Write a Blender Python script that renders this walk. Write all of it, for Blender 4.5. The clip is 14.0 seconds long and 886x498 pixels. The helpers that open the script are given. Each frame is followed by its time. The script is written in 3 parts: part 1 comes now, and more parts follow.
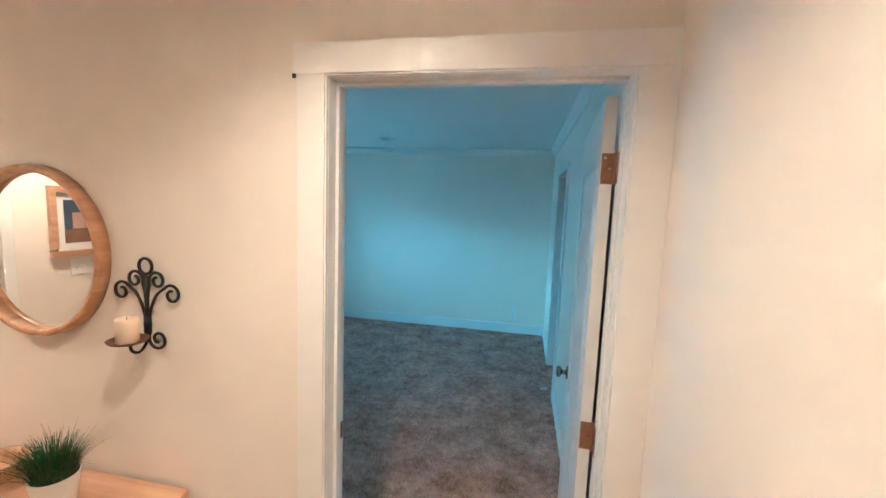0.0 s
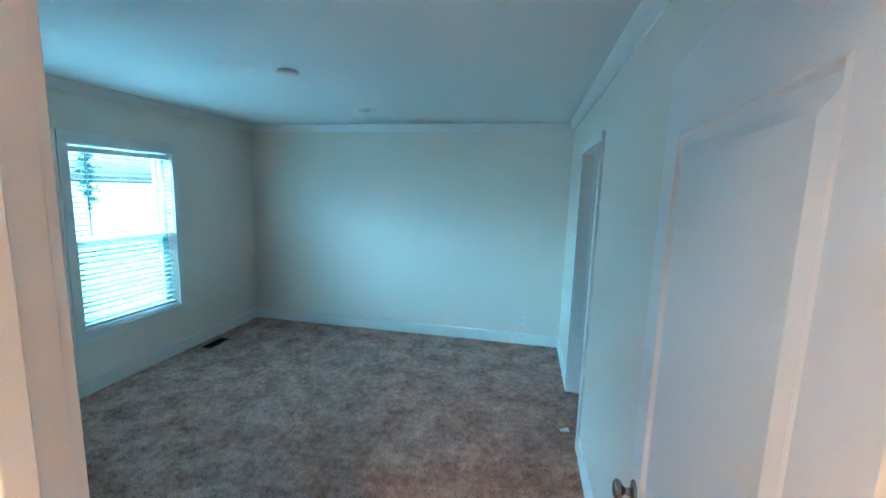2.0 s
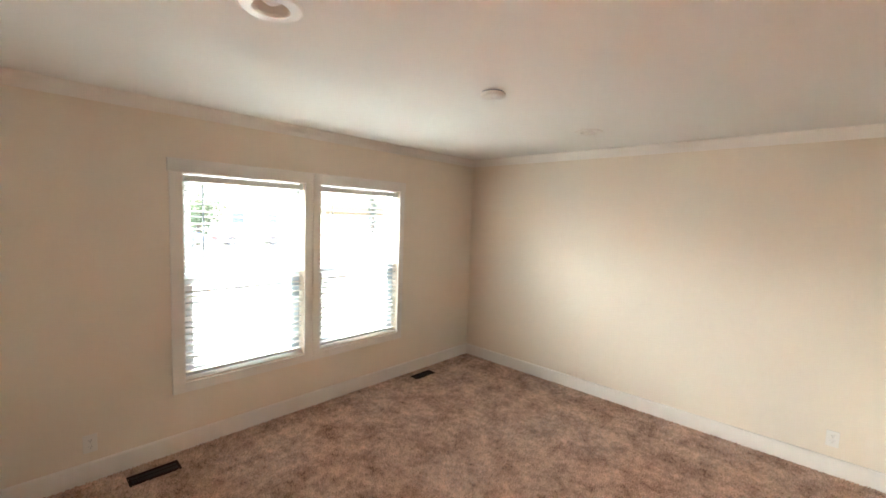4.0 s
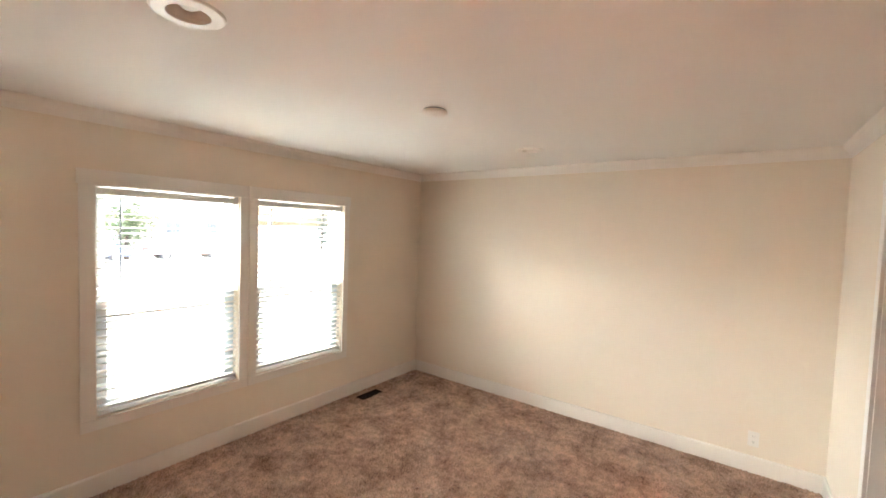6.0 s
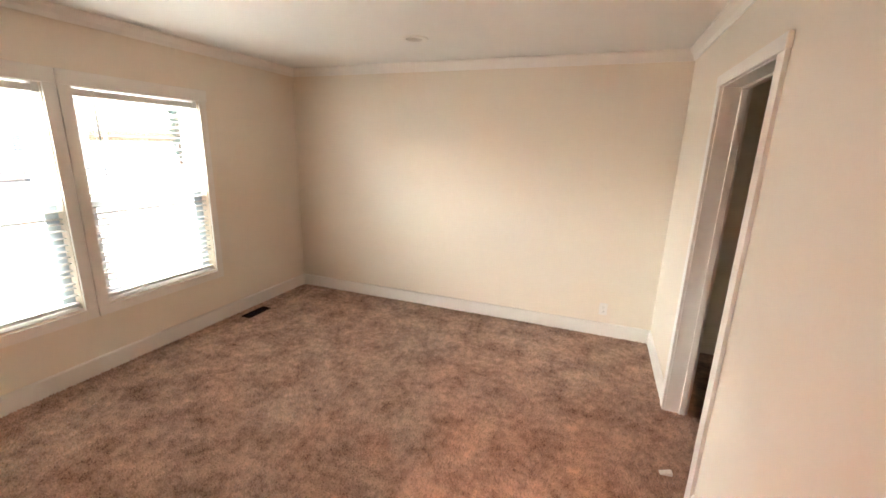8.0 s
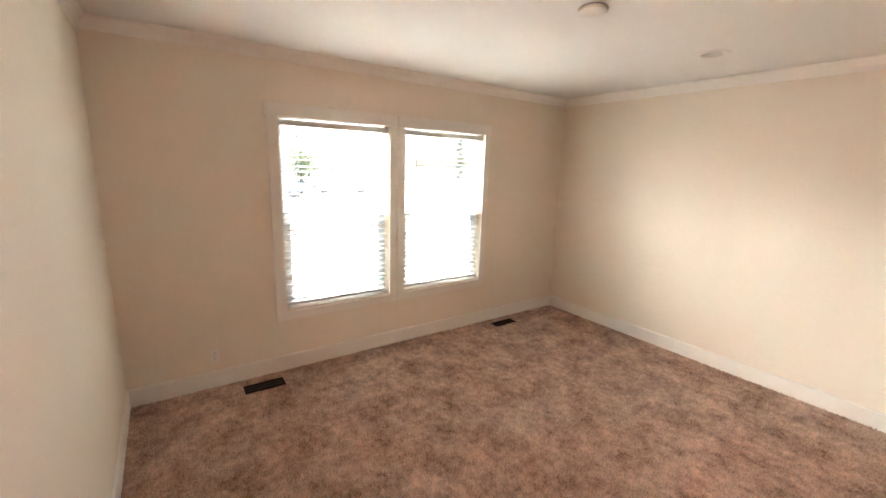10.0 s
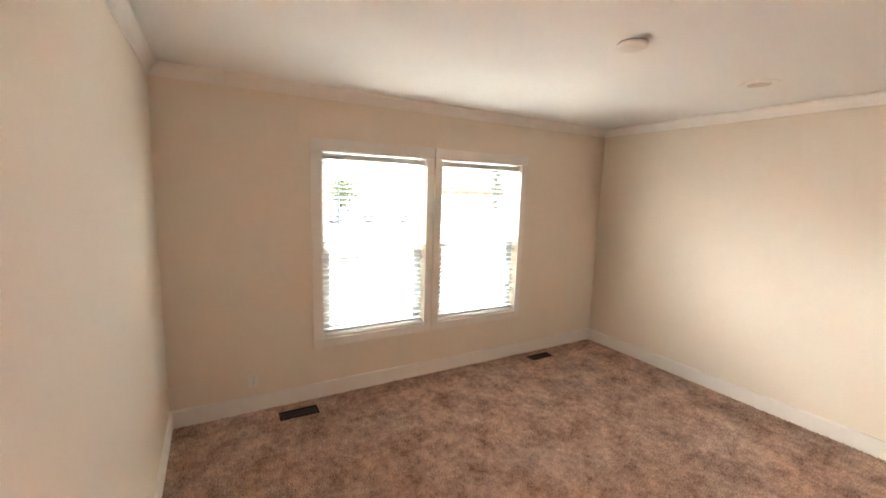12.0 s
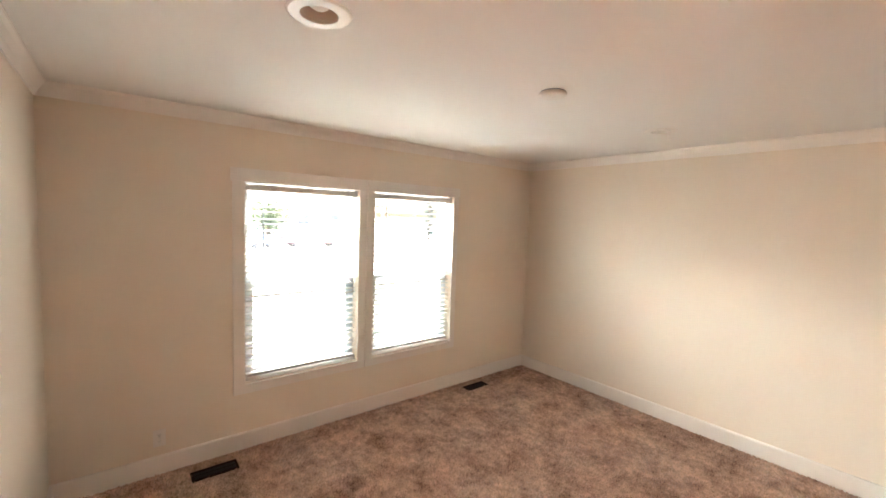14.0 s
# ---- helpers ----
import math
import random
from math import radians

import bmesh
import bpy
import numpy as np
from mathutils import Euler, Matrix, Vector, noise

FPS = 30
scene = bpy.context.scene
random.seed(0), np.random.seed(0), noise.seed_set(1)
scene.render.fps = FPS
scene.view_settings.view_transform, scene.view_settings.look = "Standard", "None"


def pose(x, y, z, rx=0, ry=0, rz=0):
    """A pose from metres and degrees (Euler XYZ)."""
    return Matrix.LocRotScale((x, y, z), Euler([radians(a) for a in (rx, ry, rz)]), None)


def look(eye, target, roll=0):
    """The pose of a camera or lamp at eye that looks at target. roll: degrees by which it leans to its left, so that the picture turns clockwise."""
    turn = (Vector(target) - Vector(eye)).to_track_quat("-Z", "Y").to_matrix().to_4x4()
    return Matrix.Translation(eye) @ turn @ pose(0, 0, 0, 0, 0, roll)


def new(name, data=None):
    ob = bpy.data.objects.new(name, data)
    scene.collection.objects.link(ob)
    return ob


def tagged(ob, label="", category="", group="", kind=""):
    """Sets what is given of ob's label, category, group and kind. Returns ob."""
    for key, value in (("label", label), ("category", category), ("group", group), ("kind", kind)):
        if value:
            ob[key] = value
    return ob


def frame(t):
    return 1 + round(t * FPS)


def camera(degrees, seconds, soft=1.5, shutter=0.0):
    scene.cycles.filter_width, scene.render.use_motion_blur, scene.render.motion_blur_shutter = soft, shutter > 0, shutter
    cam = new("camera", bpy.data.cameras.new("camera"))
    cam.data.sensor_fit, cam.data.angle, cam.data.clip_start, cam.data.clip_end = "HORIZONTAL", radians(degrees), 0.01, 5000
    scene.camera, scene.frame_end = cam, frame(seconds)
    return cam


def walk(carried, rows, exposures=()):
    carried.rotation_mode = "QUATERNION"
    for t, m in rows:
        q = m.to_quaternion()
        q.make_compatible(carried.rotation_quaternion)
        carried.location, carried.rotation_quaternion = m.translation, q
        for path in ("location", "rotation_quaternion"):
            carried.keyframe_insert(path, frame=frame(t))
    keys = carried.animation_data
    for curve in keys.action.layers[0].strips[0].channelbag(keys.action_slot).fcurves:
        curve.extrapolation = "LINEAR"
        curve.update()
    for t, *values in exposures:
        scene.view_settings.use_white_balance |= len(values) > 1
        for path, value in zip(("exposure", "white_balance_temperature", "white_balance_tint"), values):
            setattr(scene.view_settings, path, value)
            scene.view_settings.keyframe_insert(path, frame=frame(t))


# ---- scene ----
cam = camera(95.2, 14.0)
PATH = [
    (0, (-0.342, 3.522, 1.714), (-0.722, 5.473, 1.492), 2.2),
    (0.5, (-0.426, 3.705, 1.724), (-0.589, 5.679, 1.452), 2.1),
    (1, (-0.436, 3.964, 1.72), (-0.455, 5.947, 1.455), 1.9),
    (1.5, (-0.393, 4.203, 1.711), (-0.592, 6.178, 1.469), 1.7),
    (2, (-0.416, 4.436, 1.72), (-0.812, 6.375, 1.433), 1.7),
    (2.5, (-0.482, 4.64, 1.727), (-1.005, 6.558, 1.507), 1.8),
    (3, (-0.483, 4.824, 1.721), (-1.404, 6.59, 1.541), 1.4),
    (3.5, (-0.565, 4.983, 1.745), (-1.816, 6.534, 1.583), 1.8),
    (3.7, (-0.559, 5.008, 1.745), (-1.923, 6.462, 1.578), 1.9),
    (5.8, (-0.547, 5.067, 1.755), (-1.878, 6.557, 1.654), 2.0),
    (6, (-0.545, 5.098, 1.781), (-1.735, 6.703, 1.686), 2.0),
    (6.5, (-0.527, 5.169, 1.785), (-1.38, 6.977, 1.706), 1.8),
    (7, (-0.525, 5.174, 1.775), (-1.161, 7.062, 1.591), 1.8),
    (7.2, (-0.539, 5.176, 1.744), (-1.138, 7.061, 1.451), 1.8),
    (9.3, (-0.57, 5.152, 1.644), (-1.785, 6.635, 1.075), 1.6),
    (9.5, (-0.568, 5.152, 1.665), (-1.919, 6.531, 1.141), 1.7),
    (10, (-0.591, 5.099, 1.676), (-2.2, 6.216, 1.271), 1.8),
    (10.5, (-0.598, 5.061, 1.682), (-2.356, 5.968, 1.384), 1.9),
    (11, (-0.596, 5.059, 1.699), (-2.394, 5.901, 1.456), 1.9),
    (11.5, (-0.593, 5.08, 1.702), (-2.368, 5.97, 1.461), 1.8),
    (12, (-0.601, 5.1, 1.705), (-2.322, 6.08, 1.425), 1.8),
    (12.5, (-0.614, 5.124, 1.698), (-2.292, 6.166, 1.384), 1.9),
    (13, (-0.625, 5.147, 1.701), (-2.283, 6.227, 1.407), 1.8),
    (13.5, (-0.62, 5.141, 1.755), (-2.22, 6.323, 1.545), 2.0),
    (14, (-0.63, 5.121, 1.774), (-2.183, 6.372, 1.622), 2.0),
]
SKY, SUN = 0.075, 1.5
EXPOSURES = (
    (0.0, 4.10, 3130, -33),
    (0.8, 4.00, 3070, -35),
    (1.5, 4.10, 3110, -33),
    (2.0, 4.44, 3450, -27),
    (2.5, 4.72, 4450, -16),
    (3.0, 5.01, 5900, 3),
    (3.6, 5.14, 6500, 9),
    (7.0, 5.12, 7150, 16),
    (9.5, 5.28, 7150, 16),
    (11.0, 5.22, 7100, 16),
    (14.0, 5.22, 7150, 16),
)
walk(cam, [(t, look(eye, target, roll)) for t, eye, target, roll in PATH], EXPOSURES)

# ---- world and light ----
world = bpy.data.worlds.new("sky")
scene.world = world
world.use_nodes = True
wn = world.node_tree
sky = wn.nodes.new("ShaderNodeTexSky")
sky.sky_type, sky.sun_disc = "NISHITA", False
sky.sun_elevation, sky.sun_rotation = radians(42), radians(236)
sky.air_density, sky.dust_density, sky.ozone_density = 1.0, 5.0, 1.0
wn.nodes["Background"].inputs["Strength"].default_value = SKY
wn.links.new(sky.outputs[0], wn.nodes["Background"].inputs["Color"])

sun = new("sun", bpy.data.lights.new("sun", "SUN"))
sun.data.energy, sun.data.angle, sun.data.color = SUN, radians(76), (0.78, 0.965, 1.0)
sun.matrix_world = look((-7.0, -4.7, 7.6), (0, 0, 0))


# ---- materials ----
def mat(name, base, rough=0.6, metal=0.0, vary=0.06, scale=3.0, fine=90.0, bump=0.1, depth=0.002, spec=0.5, sub=0.0):
    """A painted or plain surface with large faint stains, a fine grain and a matching relief."""
    m = bpy.data.materials.new(name)
    m.use_nodes = True
    n, l = m.node_tree.nodes, m.node_tree.links
    b = n["Principled BSDF"]
    co = n.new("ShaderNodeTexCoord")
    big, small = n.new("ShaderNodeTexNoise"), n.new("ShaderNodeTexNoise")
    big.inputs["Scale"].default_value, big.inputs["Detail"].default_value = scale, 4
    small.inputs["Scale"].default_value, small.inputs["Detail"].default_value = fine, 3
    for t in (big, small):
        l.new(co.outputs["Object"], t.inputs["Vector"])
    mix = n.new("ShaderNodeMix")
    mix.data_type = "RGBA"
    dark = tuple(max(0, c * (1 - 2.2 * vary)) for c in base)
    light = tuple(min(1, c * (1 + vary)) for c in base)
    mix.inputs["A"].default_value, mix.inputs["B"].default_value = (*dark, 1), (*light, 1)
    add = n.new("ShaderNodeMath")
    add.operation = "MULTIPLY_ADD"
    add.inputs[1].default_value, add.inputs[2].default_value = 0.3, 0.0
    l.new(small.outputs["Fac"], add.inputs[0])
    s2 = n.new("ShaderNodeMath")
    s2.operation = "MULTIPLY_ADD"
    s2.inputs[1].default_value = 0.7
    l.new(big.outputs["Fac"], s2.inputs[0])
    l.new(add.outputs[0], s2.inputs[2])
    l.new(s2.outputs[0], mix.inputs["Factor"])
    l.new(mix.outputs["Result"], b.inputs["Base Color"])
    bp = n.new("ShaderNodeBump")
    bp.inputs["Strength"].default_value, bp.inputs["Distance"].default_value = bump, depth
    l.new(small.outputs["Fac"], bp.inputs["Height"])
    l.new(bp.outputs[0], b.inputs["Normal"])
    b.inputs["Roughness"].default_value, b.inputs["Metallic"].default_value = rough, metal
    b.inputs["Specular IOR Level"].default_value = spec
    if sub:
        b.inputs["Subsurface Weight"].default_value = sub
        b.inputs["Subsurface Radius"].default_value = (0.03, 0.015, 0.006)
    return m


def wood(name, pale, deep, rough=0.45, axis=0):
    """Wood with grain running along the given axis."""
    m = bpy.data.materials.new(name)
    m.use_nodes = True
    n, l = m.node_tree.nodes, m.node_tree.links
    b = n["Principled BSDF"]
    co, mp = n.new("ShaderNodeTexCoord"), n.new("ShaderNodeMapping")
    s = [26.0, 26.0, 26.0]
    s[axis] = 1.6
    mp.inputs["Scale"].default_value = s
    no = n.new("ShaderNodeTexNoise")
    no.inputs["Scale"].default_value, no.inputs["Detail"].default_value, no.inputs["Distortion"].default_value = 1.0, 6, 0.6
    ramp = n.new("ShaderNodeValToRGB")
    ramp.color_ramp.elements[0].position, ramp.color_ramp.elements[0].color = 0.3, (*deep, 1)
    ramp.color_ramp.elements[1].position, ramp.color_ramp.elements[1].color = 0.68, (*pale, 1)
    l.new(co.outputs["Object"], mp.inputs["Vector"])
    l.new(mp.outputs[0], no.inputs["Vector"])
    l.new(no.outputs["Fac"], ramp.inputs["Fac"])
    l.new(ramp.outputs[0], b.inputs["Base Color"])
    bp = n.new("ShaderNodeBump")
    bp.inputs["Strength"].default_value, bp.inputs["Distance"].default_value = 0.15, 0.001
    l.new(no.outputs["Fac"], bp.inputs["Height"])
    l.new(bp.outputs[0], b.inputs["Normal"])
    b.inputs["Roughness"].default_value = rough
    return m


def carpet_material(name):
    """Brown cut pile: mottled where the pile leans, speckled from tuft to tuft."""
    m = bpy.data.materials.new(name)
    m.use_nodes = True
    n, l = m.node_tree.nodes, m.node_tree.links
    b = n["Principled BSDF"]
    co = n.new("ShaderNodeTexCoord")
    big, mid, small = (n.new("ShaderNodeTexNoise") for _ in range(3))
    geo = n.new("ShaderNodeNewGeometry")
    for t, s, d in ((big, 5.0, 3), (mid, 19, 4), (small, 95, 3)):
        t.inputs["Scale"].default_value, t.inputs["Detail"].default_value = s, d
        l.new(co.outputs["Object"], t.inputs["Vector"])
    a1, a2 = n.new("ShaderNodeMath"), n.new("ShaderNodeMath")
    a1.operation = a2.operation = "MULTIPLY_ADD"
    a1.inputs[1].default_value = 0.38
    a2.inputs[1].default_value = 0.34
    sc = n.new("ShaderNodeMath")
    sc.operation = "MULTIPLY"
    sc.inputs[1].default_value = 0.28
    tuft = n.new("ShaderNodeMath")
    tuft.operation = "MULTIPLY_ADD"
    tuft.inputs[1].default_value = 0.32
    half = n.new("ShaderNodeMath")
    half.operation = "MULTIPLY"
    half.inputs[1].default_value = 0.68
    l.new(small.outputs["Fac"], half.inputs[0])
    l.new(geo.outputs["Random Per Island"], tuft.inputs[0])
    l.new(half.outputs[0], tuft.inputs[2])
    l.new(tuft.outputs[0], sc.inputs[0])
    l.new(mid.outputs["Fac"], a2.inputs[0])
    l.new(sc.outputs[0], a2.inputs[2])
    l.new(big.outputs["Fac"], a1.inputs[0])
    l.new(a2.outputs[0], a1.inputs[2])
    ramp = n.new("ShaderNodeValToRGB")
    ramp.color_ramp.elements[0].position, ramp.color_ramp.elements[0].color = 0.36, (0.220, 0.114, 0.076, 1)
    ramp.color_ramp.elements[1].position, ramp.color_ramp.elements[1].color = 0.66, (0.87, 0.580, 0.440, 1)
    l.new(a1.outputs[0], ramp.inputs["Fac"])
    l.new(ramp.outputs[0], b.inputs["Base Color"])
    b.inputs["Roughness"].default_value, b.inputs["Specular IOR Level"].default_value = 0.95, 0.1
    b.inputs["Sheen Weight"].default_value, b.inputs["Sheen Roughness"].default_value = 0.25, 0.5
    return m


def simple(name, base, rough=0.3, metal=0.0, transmission=0.0, emit=0.0, ecol=(1, 1, 1)):
    m = bpy.data.materials.new(name)
    m.use_nodes = True
    b = m.node_tree.nodes["Principled BSDF"]
    b.inputs["Base Color"].default_value = (*base, 1)
    b.inputs["Roughness"].default_value, b.inputs["Metallic"].default_value = rough, metal
    b.inputs["Transmission Weight"].default_value = transmission
    if emit:
        b.inputs["Emission Color"].default_value, b.inputs["Emission Strength"].default_value = (*ecol, 1), emit
    return m


WALL = mat("wall_paint", (0.825, 0.740, 0.630), 0.75, vary=0.02, scale=1.2, fine=140, bump=0.12, depth=0.0015, spec=0.3)
CEIL = mat("ceiling_paint", (0.84, 0.83, 0.80), 0.85, vary=0.02, scale=1.0, fine=110, bump=0.2, depth=0.002, spec=0.2)
TRIM = mat("trim_paint", (0.84, 0.80, 0.745), 0.38, vary=0.02, scale=2.5, fine=60, bump=0.04, depth=0.001)
DOORP = mat("door_paint", (0.84, 0.80, 0.745), 0.42, vary=0.02, scale=2.0, fine=160, bump=0.1, depth=0.0006)
CARPET = carpet_material("carpet_pile")
VINYL = mat("white_vinyl", (0.80, 0.81, 0.82), 0.35, vary=0.02, bump=0.03)
SCREEN = mat("grey_screen_frame", (0.33, 0.38, 0.42), 0.5, vary=0.05, bump=0.05)
SLAT = mat("slat_white", (0.80, 0.79, 0.76), 0.45, vary=0.02, scale=5, bump=0.05)
PLASTIC = mat("white_plastic", (0.82, 0.79, 0.74), 0.35, vary=0.02, bump=0.02)
DARK = mat("dark_slot", (0.03, 0.028, 0.026), 0.7, bump=0.05)
BRONZE = mat("aged_copper_hinge", (0.36, 0.20, 0.115), 0.38, metal=0.85, vary=0.15, scale=30, bump=0.08)
NICKEL = mat("dark_nickel", (0.36, 0.33, 0.30), 0.22, metal=1.0, vary=0.08, scale=25, bump=0.02)
VENTM = mat("brown_register", (0.032, 0.012, 0.009), 0.8, metal=0.0, spec=0.2, vary=0.15, scale=20, bump=0.1)
IRON = mat("black_wrought_iron", (0.022, 0.017, 0.014), 0.55, metal=0.4, vary=0.25, scale=40, bump=0.3)
RUST = mat("rust_brown_plate", (0.16, 0.085, 0.05), 0.5, metal=0.5, vary=0.25, scale=30, bump=0.2)
WAX = mat("ivory_wax", (0.88, 0.72, 0.50), 0.5, vary=0.08, scale=14, bump=0.12, sub=0.3)
CERAMIC = mat("white_ceramic", (0.80, 0.77, 0.73), 0.28, vary=0.03, bump=0.03)
SOIL = mat("dark_soil", (0.022, 0.016, 0.011), 0.95, vary=0.3, scale=60, bump=0.6, depth=0.004)
OAK = wood("pale_oak", (0.66, 0.42, 0.24), (0.48, 0.27, 0.14), 0.4)
MIRWOOD = wood("honey_wood", (0.58, 0.33, 0.135), (0.38, 0.19, 0.070), 0.35, axis=2)
PICWOOD = wood("picture_wood", (0.50, 0.31, 0.17), (0.34, 0.19, 0.095), 0.45)
MIRROR = simple("mirror_silver", (0.92, 0.92, 0.91), 0.01, 1.0)
GLASS = simple("window_glass", (1, 1, 1), 0.0, 0.0, 1.0)
BULB = simple("frosted_bulb", (0.85, 0.83, 0.79), 0.35)
LAMPLIT = simple("lit_lens", (0.9, 0.8, 0.65), 0.4, emit=100.0, ecol=(1.0, 0.42, 0.205))
PAPER = mat("mat_board", (0.80, 0.77, 0.70), 0.8, vary=0.03, bump=0.05)
LEAF = mat("grass_leaf", (0.030, 0.115, 0.018), 0.5, vary=0.4, scale=35, bump=0.05)
LEAFTIP = mat("dry_grass_leaf", (0.16, 0.14, 0.06), 0.6, vary=0.3, scale=30, bump=0.05)
GROUND = mat("dry_gravel", (0.36, 0.34, 0.305), 0.95, vary=0.15, scale=0.6, fine=20, bump=0.3, depth=0.02)
SIDING = mat("tan_siding", (0.70, 0.58, 0.50), 0.7, vary=0.06, scale=0.5, fine=4, bump=0.1)
ROOFM = mat("grey_shingle", (0.34, 0.32, 0.30), 0.9, vary=0.2, scale=2, fine=10, bump=0.3)
TREE = mat("tree_green", (0.14, 0.19, 0.09), 0.8, vary=0.4, scale=2, fine=9, bump=0.2)
FIR = mat("fir_green", (0.025, 0.07, 0.06), 0.8, vary=0.35, scale=3, fine=9, bump=0.2)
BARK = mat("bark", (0.10, 0.07, 0.05), 0.9, vary=0.25, scale=6, fine=25, bump=0.5, depth=0.01)
BLUECAR = mat("blue_car_paint", (0.20, 0.31, 0.52), 0.25, vary=0.03, bump=0.0)
REDCAR = mat("red_car_paint", (0.46, 0.22, 0.19), 0.25, vary=0.03, bump=0.0)
RUBBER = mat("rubber", (0.10, 0.10, 0.10), 0.8)
CARGLASS = simple("dark_glass", (0.22, 0.25, 0.26), 0.15)
# the blue-grey is outdoor light on the window jambs, put into the colour
TRACK = mat("track_daylight_tint", (0.62, 0.71, 0.78), 0.6, vary=0.08, bump=0.05)
LINO = mat("hall_floor", (0.52, 0.43, 0.35), 0.5, vary=0.12, scale=3, bump=0.1)


def screen_material():
    """Fine insect mesh: half of the light goes through."""
    m = simple("insect_mesh", (0.10, 0.11, 0.12), 0.8)
    n, l = m.node_tree.nodes, m.node_tree.links
    mix, clear = n.new("ShaderNodeMixShader"), n.new("ShaderNodeBsdfTransparent")
    mix.inputs["Fac"].default_value = 0.30
    l.new(clear.outputs[0], mix.inputs[1])
    l.new(n["Principled BSDF"].outputs[0], mix.inputs[2])
    l.new(mix.outputs[0], n["Material Output"].inputs["Surface"])
    return m


MESH = screen_material()


# ---- building helpers ----
def obj(name, bm, material, parent=None, label="", smooth=False):
    me = bpy.data.meshes.new(name)
    bmesh.ops.recalc_face_normals(bm, faces=bm.faces)
    if smooth:
        for f in bm.faces:
            f.smooth = True
    bm.to_mesh(me)
    bm.free()
    for mm in material if isinstance(material, (list, tuple)) else (material,):
        me.materials.append(mm)
    ob = new(name, me)
    ob.parent = parent
    if label:
        ob["label"] = label
    return ob


def part(name, bm, material, parent, label="", smooth=False):
    return obj(name, bm, material, parent, label, smooth)


def thing(name, m, label, category, group=""):
    e = new(name)
    e.empty_display_size = 0.05
    e.matrix_world = m
    return tagged(e, label, category, group)


def structure(ob, label, category):
    return tagged(ob, label, category, kind="structure")


def bevelled(bm, width, segments=2):
    if width:
        es = [e for e in bm.edges if len(e.link_faces) == 2 and e.calc_face_angle(0) > 0.5]
        bmesh.ops.bevel(bm, geom=es, offset=width, segments=segments, affect="EDGES", profile=0.5)
    return bm


def box(x0, x1, y0, y1, z0, z1, bevel=0.0, segments=2, bm=None):
    b = bmesh.new()
    bmesh.ops.create_cube(b, size=1)
    for v in b.verts:
        v.co = Vector(((x0 + x1) / 2 + v.co.x * (x1 - x0), (y0 + y1) / 2 + v.co.y * (y1 - y0), (z0 + z1) / 2 + v.co.z * (z1 - z0)))
    bevelled(b, bevel, segments)
    return join(bm, b)


def join(bm, b):
    if bm is None:
        return b
    me = bpy.data.meshes.new("scrap")
    b.to_mesh(me)
    b.free()
    bm.from_mesh(me)
    bpy.data.meshes.remove(me)
    return bm


def moved(bm, m):
    bmesh.ops.transform(bm, matrix=m, verts=bm.verts)
    return bm


def lathe(profile, steps=32, closed=False):
    """Turns (radius, height) pairs about z."""
    bm = bmesh.new()
    rings = []
    for r, z in profile:
        if r < 1e-6:
            rings.append([bm.verts.new((0, 0, z))])
        else:
            rings.append([bm.verts.new((r * math.cos(2 * math.pi * i / steps), r * math.sin(2 * math.pi * i / steps), z)) for i in range(steps)])
    pairs = list(zip(rings, rings[1:])) + ([(rings[-1], rings[0])] if closed else [])
    for a, b in pairs:
        for i in range(steps):
            j = (i + 1) % steps
            if len(a) == 1 and len(b) == 1:
                continue
            if len(a) == 1:
                bm.faces.new((a[0], b[i], b[j]))
            elif len(b) == 1:
                bm.faces.new((a[i], a[j], b[0]))
            else:
                bm.faces.new((a[i], a[j], b[j], b[i]))
    return bm


def tube(points, r, sides=8, flat=1.0, bm=None):
    """A rod along points, with rounded taper at neither end; flat squeezes it across."""
    b = bmesh.new()
    pts = [Vector(p) for p in points]
    radii = r if isinstance(r, (list, tuple)) else [r] * len(pts)
    rings = []
    for i, p in enumerate(pts):
        d = (pts[min(i + 1, len(pts) - 1)] - pts[max(i - 1, 0)]).normalized()
        up = Vector((0, 1, 0)) if abs(d.y) < 0.9 else Vector((1, 0, 0))
        a = d.cross(up).normalized()
        c = d.cross(a)
        rings.append([b.verts.new(p + (a * math.cos(2 * math.pi * k / sides) + c * flat * math.sin(2 * math.pi * k / sides)) * radii[i]) for k in range(sides)])
    for p, q in zip(rings, rings[1:]):
        for k in range(sides):
            j = (k + 1) % sides
            b.faces.new((p[k], p[j], q[j], q[k]))
    b.faces.new(rings[0])
    b.faces.new(rings[-1][::-1])
    return join(bm, b)


